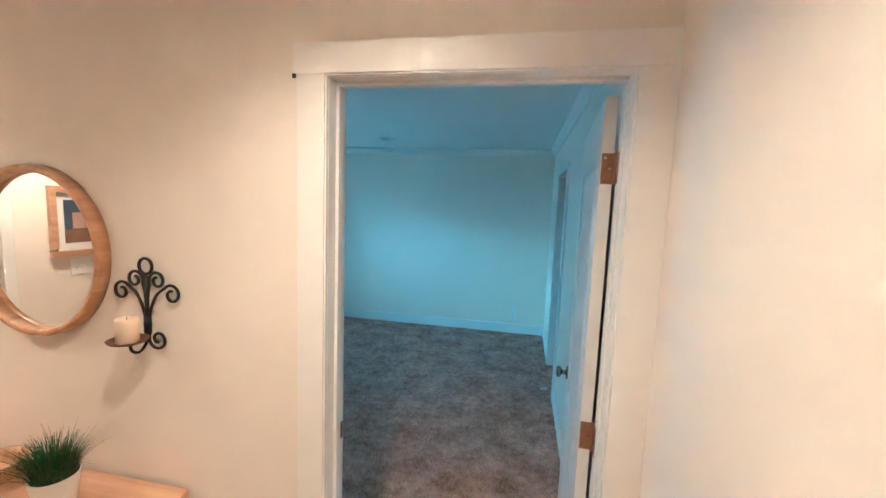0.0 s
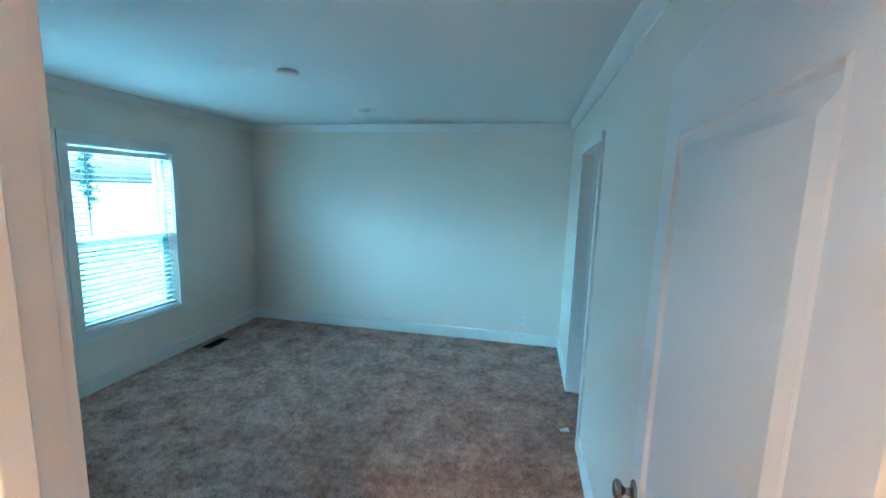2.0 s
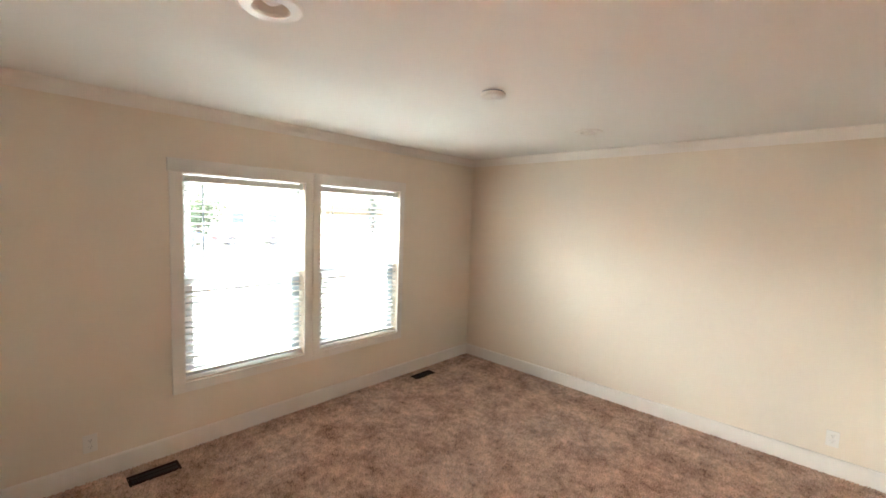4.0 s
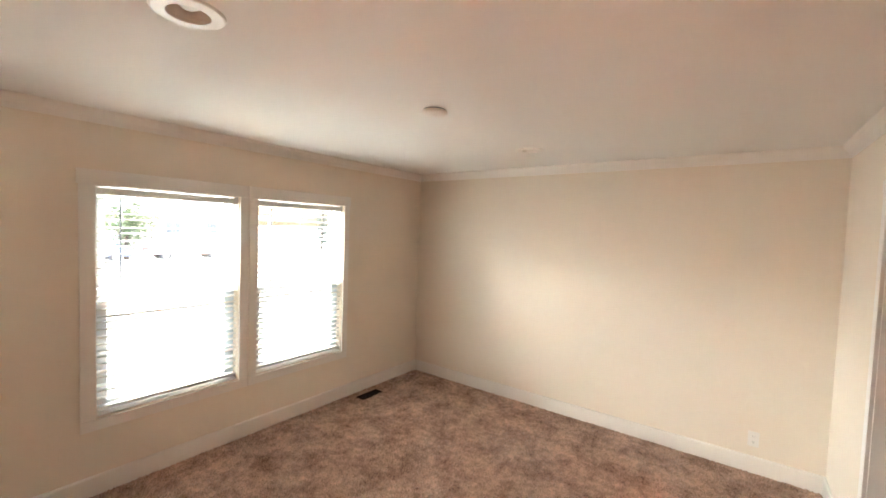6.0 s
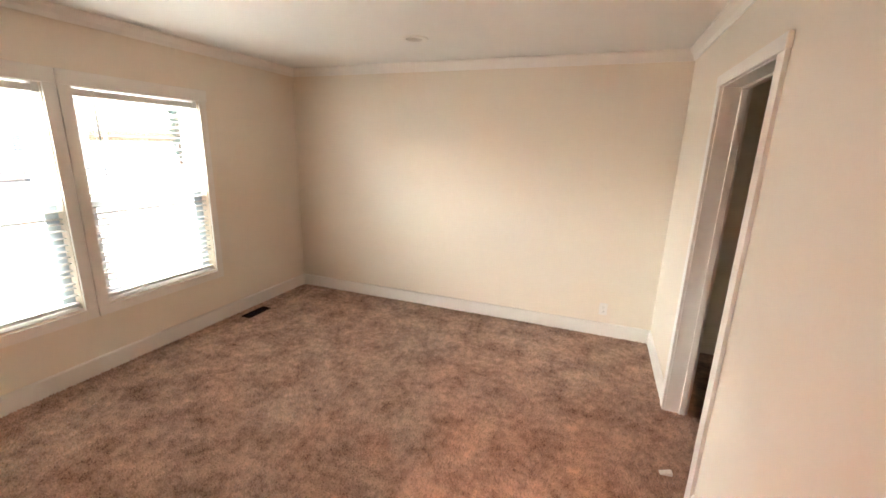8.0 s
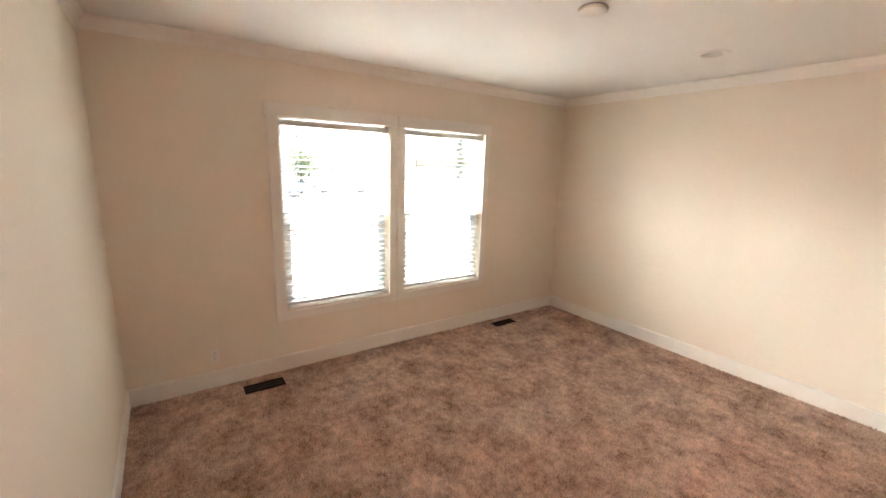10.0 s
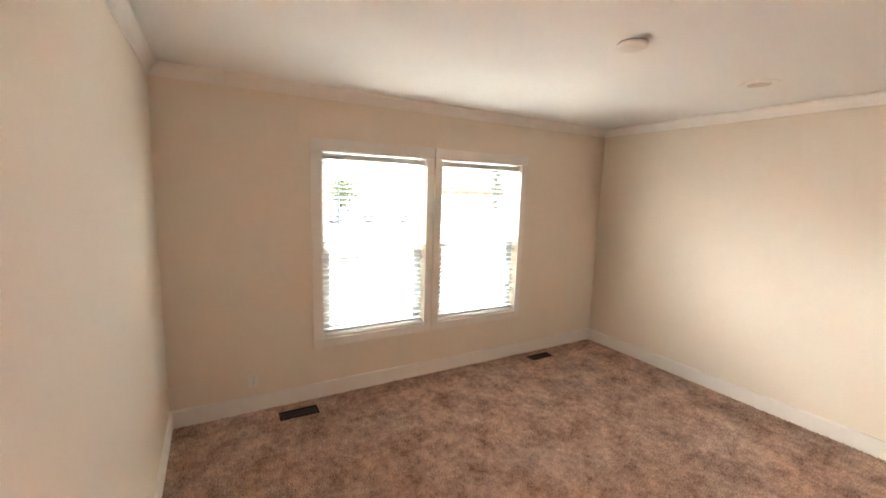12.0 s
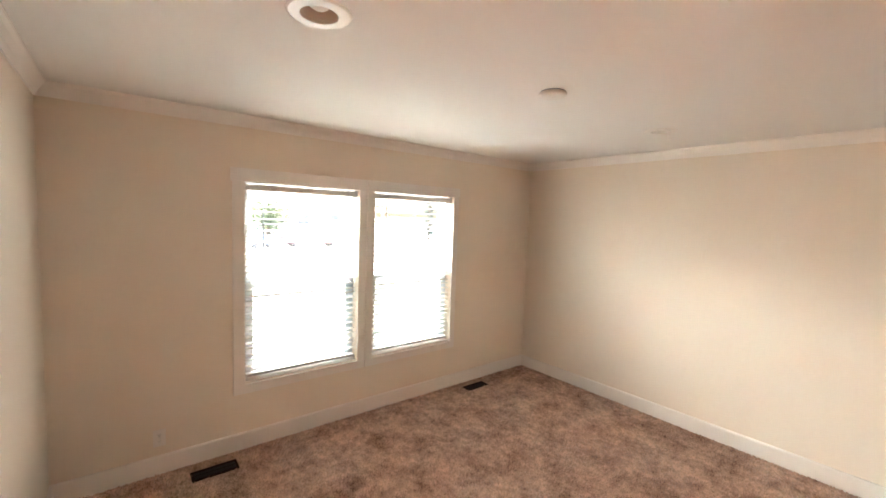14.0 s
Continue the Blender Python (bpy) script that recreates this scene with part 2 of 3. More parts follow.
def panel(name, axis, p0, p1, u0, u1, z0, z1, holes, material):
    """A wall between the planes p0 and p1 of one axis, from u0 to u1 along the other, with holes (u0, u1, z0, z1) right through it."""
    us = sorted({u0, u1, *(h[0] for h in holes), *(h[1] for h in holes)})
    zs = sorted({z0, z1, *(h[2] for h in holes), *(h[3] for h in holes)})
    bm = bmesh.new()

    def vert(p, u, z):
        return (p, u, z) if axis == "x" else (u, p, z)

    cache = {}

    def v(p, u, z):
        key = (p, u, z)
        if key not in cache:
            cache[key] = bm.verts.new(vert(*key))
        return cache[key]

    def solid(i, j):
        if not (0 <= i < len(us) - 1 and 0 <= j < len(zs) - 1):
            return False
        cu, cz = (us[i] + us[i + 1]) / 2, (zs[j] + zs[j + 1]) / 2
        return not any(h[0] < cu < h[1] and h[2] < cz < h[3] for h in holes)

    for i in range(len(us) - 1):
        for j in range(len(zs) - 1):
            if not solid(i, j):
                continue
            a, b, c, d = us[i], us[i + 1], zs[j], zs[j + 1]
            for p in (p0, p1):
                bm.faces.new((v(p, a, c), v(p, b, c), v(p, b, d), v(p, a, d)))
            for (di, dj), (ua, za, ub, zb) in (((-1, 0), (a, c, a, d)), ((1, 0), (b, c, b, d)), ((0, -1), (a, c, b, c)), ((0, 1), (a, d, b, d))):
                if not solid(i + di, j + dj):
                    bm.faces.new((v(p0, ua, za), v(p0, ub, zb), v(p1, ub, zb), v(p1, ua, za)))
    return obj(name, bm, material)


def sweep(name, profile, path, material, closed=False):
    """Runs a profile of (inward, up) pairs along corners (x, y, inward normal x, y) with mitred turns."""
    bm = bmesh.new()
    rings = [[bm.verts.new((x + nx * a, y + ny * a, b)) for a, b in profile] for x, y, nx, ny in path]
    n = len(profile)
    for p, q in zip(rings, rings[1:] + (rings[:1] if closed else [])):
        for k in range(n):
            j = (k + 1) % n
            bm.faces.new((p[k], p[j], q[j], q[k]))
    if not closed:
        bm.faces.new(rings[0])
        bm.faces.new(rings[-1][::-1])
    return obj(name, bm, material)


# ---- the plan ----
W, E, S, N, H = -3.80, 0.015, 4.775, 8.978, 2.445      # the bedroom
HF, HS = 4.658, 2.35                                  # the hall's two long walls
D0, D1, DH = -0.940, -0.068, 2.087                    # hole for the door
C0, C1, CH = 7.135, 7.935, 2.035                      # hole for the closet
WIN = [(5.835, 6.730), (6.886, 7.782)]                # the two window holes
WZ0, WZ1 = 0.503, 1.983
WT = WZ1 + 0.062                                      # top of the window holes, behind the lining
GZ = -0.75                                            # the ground outside

structure(panel("wall_west", "x", W - 0.15, W, HS - 0.12, N + 0.12, 0, H, [(a, b, WZ0, WT) for a, b in WIN], WALL), "cream painted drywall wall with a pair of window openings", "wall")
structure(panel("wall_north", "y", N, N + 0.12, W, 2.3, 0, H, [], WALL), "plain cream painted drywall bedroom wall", "wall")
structure(panel("wall_east", "x", E, E + 0.12, HS, N, 0, H, [(C0 - 0.02, C1 + 0.02, -0.001, CH + 0.02)], WALL), "cream painted drywall wall with the closet opening", "wall")
structure(panel("wall_south", "y", HF, S, W, E, 0, H, [(D0, D1, -0.001, DH)], WALL), "cream wall between hall and bedroom with a doorway", "wall")
structure(panel("wall_hall", "y", HS - 0.12, HS, W, E + 0.12, 0, H, [], WALL), "plain cream painted drywall hall wall", "wall")
structure(panel("wall_closet_east", "x", 2.3, 2.42, 5.4, N + 0.12, 0, H, [], WALL), "plain closet back wall in shade", "wall")
structure(panel("wall_closet_south", "y", 5.28, 5.4, E + 0.12, 2.42, 0, H, [], WALL), "plain closet side wall in shade", "wall")
structure(obj("floor", box(W, 2.3, S - 0.06, N, -0.03, 0.0), CARPET), "bedroom floor under brown cut-pile carpet", "floor")
structure(obj("floor_hall", box(W, E, HS, S - 0.06, -0.03, 0.0), LINO), "brown hall floor", "floor")
structure(panel("wall_hall_west", "x", -3.47, -3.35, HS, HF, 0, H, [(3.955, 4.60, -0.001, 2.05)], WALL), "cream painted hall end wall with a closed door", "wall")
structure(obj("foundation", box(W - 0.15, 2.42, HS - 0.12, N + 0.12, GZ - 0.1, -0.03), SIDING), "tan skirting below the house", "foundation")
structure(obj("ground", box(-400, 400, -400, 400, GZ - 1.0, GZ - 0.002), GROUND), "dry gravel ground of a wide open lot", "ground")

CANS = [(-2.005, 5.662), (-1.965, 8.145)]
# the second one is unseen, added to brighten the hall's left side
HALLCANS = [(-0.76, 3.93), (-2.95, 3.90)]


def ceiling_with_holes():
    """The ceiling slab with a square hole above each recessed lamp."""
    ob = panel("ceiling", "y", H, H + 0.15, W - 0.15, 2.42, HS - 0.12, N + 0.12, [(x - 0.06, x + 0.06, y - 0.06, y + 0.06) for x, y in CANS + HALLCANS], CEIL)
    for v in ob.data.vertices:
        v.co = (v.co.x, v.co.z, v.co.y)
    ob.data.flip_normals()
    return ob


structure(ceiling_with_holes(), "flat off-white painted ceiling with faint texture", "ceiling")
# unseen slab, added to keep skylight out of the lamp holes
structure(obj("ceiling_cap", box(W - 0.15, 2.42, HS - 0.12, N + 0.12, H + 0.152, H + 0.20), CEIL), "unseen slab above the ceiling that closes the lamp holes", "ceiling")

# ---- crown, baseboards, casings ----
CROWN = [(0, H - 0.080), (0.010, H - 0.080), (0.014, H - 0.070), (0.022, H - 0.050), (0.040, H - 0.028), (0.052, H - 0.018), (0.056, H - 0.008), (0.056, H), (0, H)]
BASE = [(0, 0), (0.014, 0), (0.014, 0.118), (0.011, 0.127), (0.006, 0.131), (0, 0.132)]
g = 0.0005
structure(sweep("crown_trim", CROWN, [(W + g, S + g, 1, 1), (W + g, N - g, 1, -1), (E - g, N - g, -1, -1), (E - g, S + g, -1, 1)], TRIM, closed=True), "white painted crown moulding round the ceiling", "moulding")
structure(sweep("baseboard", BASE, [(D0 - 0.08, S + g, 0, 1), (W + g, S + g, 1, 1), (W + g, N - g, 1, -1), (E - g, N - g, -1, -1), (E - g, C1 + 0.086, -1, 0)], TRIM), "flat white painted baseboard above the carpet", "baseboard")
structure(sweep("baseboard", BASE, [(E - g, C0 - 0.086, -1, 0), (E - g, S + g, -1, 0)], TRIM), "flat white painted baseboard beside the door", "baseboard")
structure(sweep("baseboard", BASE, [(D0 - 0.09, HF - g, 0, -1), (W + g, HF - g, 0, -1)], TRIM), "flat white painted baseboard in the hall", "baseboard")


def board(name, x0, x1, y0, y1, z0, z1, parent, bevel=0.002, material=TRIM):
    return part(name, box(x0, x1, y0, y1, z0, z1, bevel), material, parent)


def door_frame():
    """Jamb, stops and casing of the bedroom doorway."""
    f = tagged(thing("door_frame", pose(0, 0, 0), "white painted door frame with wide flat casing and head board", "door frame"), kind="structure")
    j = 0.02
    board("jamb", D0, D0 + j, HF - 0.001, S + 0.001, 0, DH - j, f, 0.0015)
    board("jamb", D1 - j, D1, HF - 0.001, S + 0.001, 0, DH - j, f, 0.0015)
    board("head_jamb", D0, D1, HF - 0.001, S + 0.001, DH - j, DH, f, 0.0015)
    s0, s1 = S - 0.040 - 0.032, S - 0.040
    board("stop", D0 + j, D0 + j + 0.011, s0, s1, 0, DH - j - 0.011, f, 0.002)
    board("stop", D1 - j - 0.004, D1 - j, s0, s1, 0, DH - j - 0.011, f, 0.001)
    board("head_stop", D0 + j, D1 - j, s0, s1, DH - j - 0.011, DH - j, f, 0.002)
    for side, y0, y1 in (("hall", HF - 0.018, HF), ("room", S, S + 0.018)):
        a, b = D0 + 0.013, D1 - 0.013
        right = E
        board("casing", a - 0.088, a, y0, y1, 0, DH - 0.013, f)
        board("casing", b, right, y0, y1, 0, DH - 0.013, f)
        yy0, yy1 = (y0 - 0.002, y1) if side == "hall" else (y0, y1 + 0.002)
        board("head_casing", a - 0.099, right, yy0, yy1, DH - 0.013, DH + 0.074, f)
        # the thin bead that lines the inner edge of the casing
        bead0, bead1 = (y0 + 0.004, y1) if side == "hall" else (y0, y1 - 0.004)
        if side == "room":
            continue
        board("bead", a, a + 0.006, bead0, bead1, 0, DH - 0.019, f, 0.002)
        board("bead", b - 0.006, b, bead0, bead1, 0, DH - 0.019, f, 0.002)
        board("head_bead", a, b, bead0, bead1, DH - 0.019, DH - 0.013, f, 0.002)
    part("catch", box(D0 - 0.084, D0 - 0.075, HF - 0.026, HF - 0.0185, DH - 0.026, DH - 0.014, 0.001), DARK, f, "small dark metal catch")
    strike = box(D0 + j, D0 + j + 0.002, S - 0.034, S - 0.006, 0.89, 0.95, 0.0005)
    part("strike_plate", strike, NICKEL, f)
    return f


door_frame()


def closet_frame():
    f = tagged(thing("closet_frame", pose(0, 0, 0), "white painted closet opening frame with flat casing", "door frame"), kind="structure")
    x0, x1 = E - 0.001, E + 0.121
    j = 0.02
    board("jamb", x0, x1, C0 - j, C0, 0, CH, f, 0.0015)
    board("jamb", x0, x1, C1, C1 + j, 0, CH, f, 0.0015)
    board("head_jamb", x0, x1, C0 - j, C1 + j, CH, CH + j, f, 0.0015)
    board("casing", E - 0.018, E - 0.0015, C0 - 0.080, C0 - 0.006, 0, CH + 0.006, f)
    board("casing", E - 0.018, E - 0.0015, C1 + 0.006, C1 + 0.080, 0, CH + 0.006, f)
    board("head_casing", E - 0.021, E - 0.0015, C0 - 0.086, C1 + 0.086, CH + 0.006, CH + 0.066, f)
    board("casing", E + 0.1215, E + 0.137, C0 - 0.080, C0 - 0.006, 0, CH + 0.006, f)
    board("casing", E + 0.1215, E + 0.137, C1 + 0.004, C1 + 0.080, 0, CH + 0.006, f)
    board("head_casing", E + 0.1215, E + 0.137, C0 - 0.086, C1 + 0.086, CH + 0.006, CH + 0.066, f)
    board("stop", E + 0.085, E + 0.118, C1 - 0.013, C1, 0, CH - 0.013, f, 0.002)
    board("stop", E + 0.085, E + 0.118, C0, C0 + 0.013, 0, CH - 0.013, f, 0.002)
    board("head_stop", E + 0.085, E + 0.118, C0, C1, CH - 0.013, CH, f, 0.002)
    return f


closet_frame()


# ---- the bedroom door ----
def door_leaf():
    """A two-panel moulded slab; the pin is the origin, closed it runs along -x."""
    wd, th, z0, z1 = 0.812, 0.035, 0.012, 2.040
    xs = [-wd - 0.003, -wd + 0.115, -0.118, -0.003]
    zs = [z0, 0.245, 0.690, 0.825, 1.865, z1]
    bm = bmesh.new()
    for y, sgn in ((-0.038, -1), (-0.038 + th, 1)):
        for i in range(3):
            for k in range(5):
                a, b, c, d = xs[i], xs[i + 1], zs[k], zs[k + 1]
                if i == 1 and k in (1, 3):
                    steps = [(0, 0), (0.006, 0.003), (0.012, -0.008), (0.030, -0.009), (0.050, -0.002)]
                    rings = [[bm.verts.new((p, y + sgn * o, q)) for p, q in ((a + t, c + t), (b - t, c + t), (b - t, d - t), (a + t, d - t))] for t, o in steps]
                    for p, q in zip(rings, rings[1:]):
                        for m in range(4):
                            bm.faces.new((p[m], p[(m + 1) % 4], q[(m + 1) % 4], q[m]))
                    bm.faces.new(rings[-1])
                else:
                    bm.faces.new([bm.verts.new((p, y, q)) for p, q in ((a, c), (b, c), (b, d), (a, d))])
    ya, yb = -0.038, -0.038 + th
    for a, b in ((xs[0], xs[0]), (xs[3], xs[3])):
        bm.faces.new([bm.verts.new(p) for p in ((a, ya, z0), (a, yb, z0), (a, yb, z1), (a, ya, z1))])
    for z in (z0, z1):
        bm.faces.new([bm.verts.new(p) for p in ((xs[0], ya, z), (xs[3], ya, z), (xs[3], yb, z), (xs[0], yb, z))])
    bmesh.ops.remove_doubles(bm, verts=bm.verts, dist=0.0002)
    return bm


def knob_half():
    return lathe([(0, 0), (0.033, 0), (0.033, 0.004), (0.029, 0.008), (0.013, 0.011), (0.010, 0.016), (0.010, 0.026), (0.015, 0.031), (0.024, 0.036), (0.0275, 0.043), (0.0265, 0.050), (0.019, 0.055), (0.008, 0.057), (0, 0.0575)], 32)


PIN = (-0.091, S + 0.016)
door = tagged(thing("door_1", pose(PIN[0], PIN[1], 0, 0, 0, -93.8), "white two-panel interior door standing wide open", "door"), kind="structure")
part("slab", door_leaf(), DOORP, door)
part("knob", moved(knob_half(), pose(-0.750, -0.038, 0.905, 90, 0, 0)), NICKEL, door, "round dark nickel door knob", True)
part("knob", moved(knob_half(), pose(-0.750, -0.003, 0.905, -90, 0, 0)), NICKEL, door, "round dark nickel door knob", True)
part("latch", box(-0.8162, -0.8150, -0.033, -0.008, 0.877, 0.933, 0.0003), NICKEL, door)
for hz in (0.262, 1.006, 1.834):
    hg = part("hinge", box(-0.0030, -0.0008, -0.036, 0.007, hz - 0.0445, hz + 0.0445, 0.0006), BRONZE, door, "brown copper-toned butt hinge")
    part("knuckle", moved(lathe([(0, -0.047), (0.004, -0.047), (0.0065, -0.0445), (0.0065, 0.0445), (0.004, 0.047), (0, 0.047)], 14), pose(0, 0.002, hz)), BRONZE, hg, "", True)
    scr = None
    for dz, dy in ((-0.032, -0.026), (0.0, -0.012), (0.032, -0.026)):
        scr = join(scr, moved(lathe([(0, 0.0004), (0.0035, 0.0003), (0.0042, 0)], 10), pose(-0.0008, dy, hz + dz, 0, 90, 0)))
    part("screws", scr, NICKEL, hg)
# the fixed leaves of the hinges on the jamb
for hz in (0.262, 1.006, 1.834):
    lf = obj("hinge_leaf", box(D1 - 0.0222, D1 - 0.0200, S - 0.030, S + 0.010, hz - 0.0445, hz + 0.0445, 0.0006), BRONZE)
    structure(lf, "copper-toned hinge leaf let into the jamb", "hinge")


# ---- windows ----
def window_unit(name, y0, y1):
    """A white vinyl double-hung window with casing; the hole runs from y0 to y1."""
    w = tagged(thing(name, pose(0, 0, 0), "white vinyl double-hung window in a flat white casing", "window"), kind="structure")
    xo, xi = W - 0.150, W - 0.075
    f = 0.035
    # lining of the hole
    lx0, lx1 = xi, W - 0.001
    part("sill", box(lx0, lx1, y0 - 0.001, y1 + 0.001, WZ0 - 0.001, WZ0 + 0.010, 0.002), TRIM, w)
    part("head_lining", box(lx0, lx1, y0 + 0.001, y1 - 0.001, WZ1, WT - 0.001, 0.002), TRIM, w)
    part("window_frame", box(xo, xi, y0, y0 + f, WZ0, WT, 0.003), VINYL, w)
    part("frame_side", box(xo, xi, y1 - f, y1, WZ0, WT, 0.003), VINYL, w)
    part("frame_head", box(xo, xi, y0 + f, y1 - f, WT - f, WT, 0.003), VINYL, w)
    part("frame_foot", box(xo, xi, y0 + f, y1 - f, WZ0, WZ0 + f, 0.003), VINYL, w)
    mid = 1.215
    for nm, xa, xb, za, zb in (("upper_sash", xo + 0.008, xo + 0.034, mid - 0.02, WT - f), ("lower_sash", xo + 0.038, xo + 0.066, WZ0 + f, mid + 0.022)):
        a, b = y0 + f, y1 - f
        r = 0.038
        sash = box(xa, xb, a, a + r, za, zb, 0.003)
        sash = box(xa, xb, b - r, b, za, zb, 0.003, bm=sash)
        sash = box(xa, xb, a + r, b - r, zb - r, zb, 0.003, bm=sash)
        sash = box(xa, xb, a + r, b - r, za, za + r, 0.003, bm=sash)
        so = part(nm, sash, VINYL, w)
        pane = part("pane", box((xa + xb) / 2 - 0.002, (xa + xb) / 2 + 0.002, a + r - 0.004, b - r + 0.004, za + r - 0.004, zb - r + 0.004), GLASS, so, "clear window glass")
        pane.visible_shadow = False
    # half screen outside the lower sash
    xs = xo - 0.012
    sc = box(xs, xo, y0 + 0.012, y0 + 0.050, WZ0 + 0.01, mid, 0.002)
    sc = box(xs, xo, y1 - 0.050, y1 - 0.012, WZ0 + 0.01, mid, 0.002, bm=sc)
    sc = box(xs, xo, y0 + 0.050, y1 - 0.050, mid - 0.03, mid, 0.002, bm=sc)
    sc = box(xs, xo, y0 + 0.050, y1 - 0.050, WZ0 + 0.01, WZ0 + 0.045, 0.002, bm=sc)
    part("screen_frame", sc, SCREEN, w, "grey-blue insect screen frame")
    part("screen_mesh", box(xs + 0.005, xs + 0.006, y0 + 0.049, y1 - 0.049, WZ0 + 0.044, mid - 0.029), MESH, w, "fine dark insect mesh")
    # added strips over the jambs; their blue tint stands for daylight from outside
    part("sash_track", box(xo + 0.036, xi + 0.0015, y1 - f - 0.0395, y1 - 0.001, WZ0 + 0.013, mid + 0.024, 0.002), TRACK, w, "added side strip tinted blue-grey for daylight on the jamb")
    part("sash_track", box(xo + 0.036, xi + 0.0015, y0 + 0.001, y0 + 0.020, WZ0 + 0.013, mid + 0.024, 0.002), TRACK, w, "added side strip tinted blue-grey for daylight on the jamb")
    # casing on the wall
    t = W + 0.017
    seam = (WIN[0][1] + WIN[1][0]) / 2
    first = y0 < seam - 0.2 and y1 < seam
    a = y0 - 0.084 if first else seam + 0.0035
    b = seam - 0.0035 if first else y1 + 0.068
    part("side_casing", box(W, t, a, y0 - 0.004, WZ0 - 0.004, WZ1 + 0.004, 0.003), TRIM, w)
    part("side_casing", box(W, t, y1 + 0.004, b, WZ0 - 0.004, WZ1 + 0.004, 0.003), TRIM, w)
    part("bottom_casing", box(W, t, a, b, WZ0 - 0.076, WZ0 - 0.004, 0.003), TRIM, w)
    part("head_casing", box(W, t + 0.004, a - (0.010 if first else 0), b + (0 if first else 0.010), WZ1 + 0.004, WZ1 + 0.096, 0.003), TRIM, w)
    return w


def slat_mesh(y0, y1):
    """One slightly crowned blind slat, 50 mm deep."""
    bm = bmesh.new()
    prof = [(-0.025, -0.0012), (-0.0125, 0.0012), (0, 0.002), (0.0125, 0.0012), (0.025, -0.0012), (0.025, -0.0055), (0.0125, -0.0033), (0, -0.0025), (-0.0125, -0.0033), (-0.025, -0.0055)]
    r0 = [bm.verts.new((x, y0, z)) for x, z in prof]
    r1 = [bm.verts.new((x, y1, z)) for x, z in prof]
    for k in range(len(prof)):
        j = (k + 1) % len(prof)
        bm.faces.new((r0[k], r0[j], r1[j], r1[k]))
    for r in (r0, r1):
        bm.faces.new((r[0], r[1], r[8], r[9]))
        bm.faces.new((r[1], r[2], r[7], r[8]))
        bm.faces.new((r[2], r[3], r[6], r[7]))
        bm.faces.new((r[3], r[4], r[5], r[6]))
    return bm


def blind(y0, y1, tilt):
    b = thing("window_blind", pose(W - 0.040, 0, 0), "white slatted blind lowered with its slats open", "blind", "window blinds")
    a, c = y0 + 0.008, y1 - 0.008
    top = WZ1 - 0.012
    part("headrail", box(-0.028, 0.028, a, c, top - 0.042, top, 0.003), SLAT, b, "white headrail below a thin gap of light")
    part("bracket", box(-0.030, 0.030, c - 0.03, c + 0.004, top - 0.045, top + 0.0115, 0.001), SLAT, b)
    part("bottom_rail", box(-0.025, 0.025, a, c, WZ0 + 0.034, WZ0 + 0.056, 0.004), SLAT, b)
    z, zb, pitch = top - 0.066, WZ0 + 0.075, 0.0445
    bm = slat_mesh(a, c)
    first = part("slat", bm, SLAT, b)
    first.matrix_basis = pose(0, 0, z, 0, tilt, 0)
    rng = random.Random(int(y0 * 1000))
    while z - pitch > zb:
        z -= pitch
        s = new("slat", first.data)
        s.parent = b
        s.matrix_basis = pose(rng.uniform(-0.0008, 0.0008), 0, z, rng.uniform(-0.06, 0.06), tilt + rng.uniform(-1.2, 1.2), 0)
    for yy in (a + 0.13, (a + c) / 2, c - 0.13):
        cord = tube([(-0.026, yy, top - 0.04), (-0.026, yy, WZ0 + 0.04)], 0.0009, 5)
        cord = tube([(0.026, yy, top - 0.04), (0.026, yy, WZ0 + 0.04)], 0.0009, 5, bm=cord)
        part("ladder_cord", cord, SLAT, b)
    part("wand", tube([(0.031, a + 0.118, top - 0.05), (0.033, a + 0.119, top - 0.35), (0.031, a + 0.118, 1.285)], 0.0042, 8), SCREEN, b, "thin grey tilt wand", True)
    pull = tube([(0.030, c - 0.10, top - 0.04), (0.030, c - 0.10, top - 0.36)], 0.0012, 5)
    pull = tube([(0.030, c - 0.10, top - 0.36), (0.030, c - 0.10, top - 0.375), (0.030, c - 0.10, top - 0.40)], [0.002, 0.005, 0.006], 8, bm=pull)
    part("lift_cord", pull, SLAT, b)
    return b


for i, (a, b) in enumerate(WIN):
    window_unit("window_%d" % (i + 1), a, b)
    blind(a, b, (0.5, 1.5)[i])


# ---- ceiling fixtures ----
def recessed_light(x, y, lit=False):
    r = thing("recessed_light", pose(x, y, H), "white recessed ceiling light with a deep ring" + (", glowing warm" if lit else ", switched off"), "ceiling light", "recessed ceiling lights")
    part("trim_ring", lathe([(0.060, 0.002), (0.061, -0.006), (0.064, -0.009), (0.100, -0.007), (0.106, -0.004), (0.108, 0.0), (0.108, 0.002)], 48, True), PLASTIC, r)
    part("baffle", lathe([(0.0625, -0.003), (0.0595, 0.006), (0.0565, 0.030), (0.0535, 0.055), (0.050, 0.080), (0.052, 0.080), (0.0555, 0.055), (0.0585, 0.030), (0.0615, 0.006)], 40, True), PLASTIC, r, "", True)
    part("housing", lathe([(0, 0.092), (0.052, 0.092), (0.052, 0.079), (0, 0.079)], 24), PLASTIC, r)
    if lit:
        part("lens", lathe([(0, 0.033), (0.035, 0.034), (0.0540, 0.039), (0.0540, 0.043), (0, 0.043)], 32), LAMPLIT, r, "glowing warm lens", True)
    else:
        part("bulb", lathe([(0, 0.008), (0.018, 0.011), (0.032, 0.020), (0.039, 0.034), (0.037, 0.052), (0.024, 0.079)], 32), BULB, r, "white frosted bulb", True)
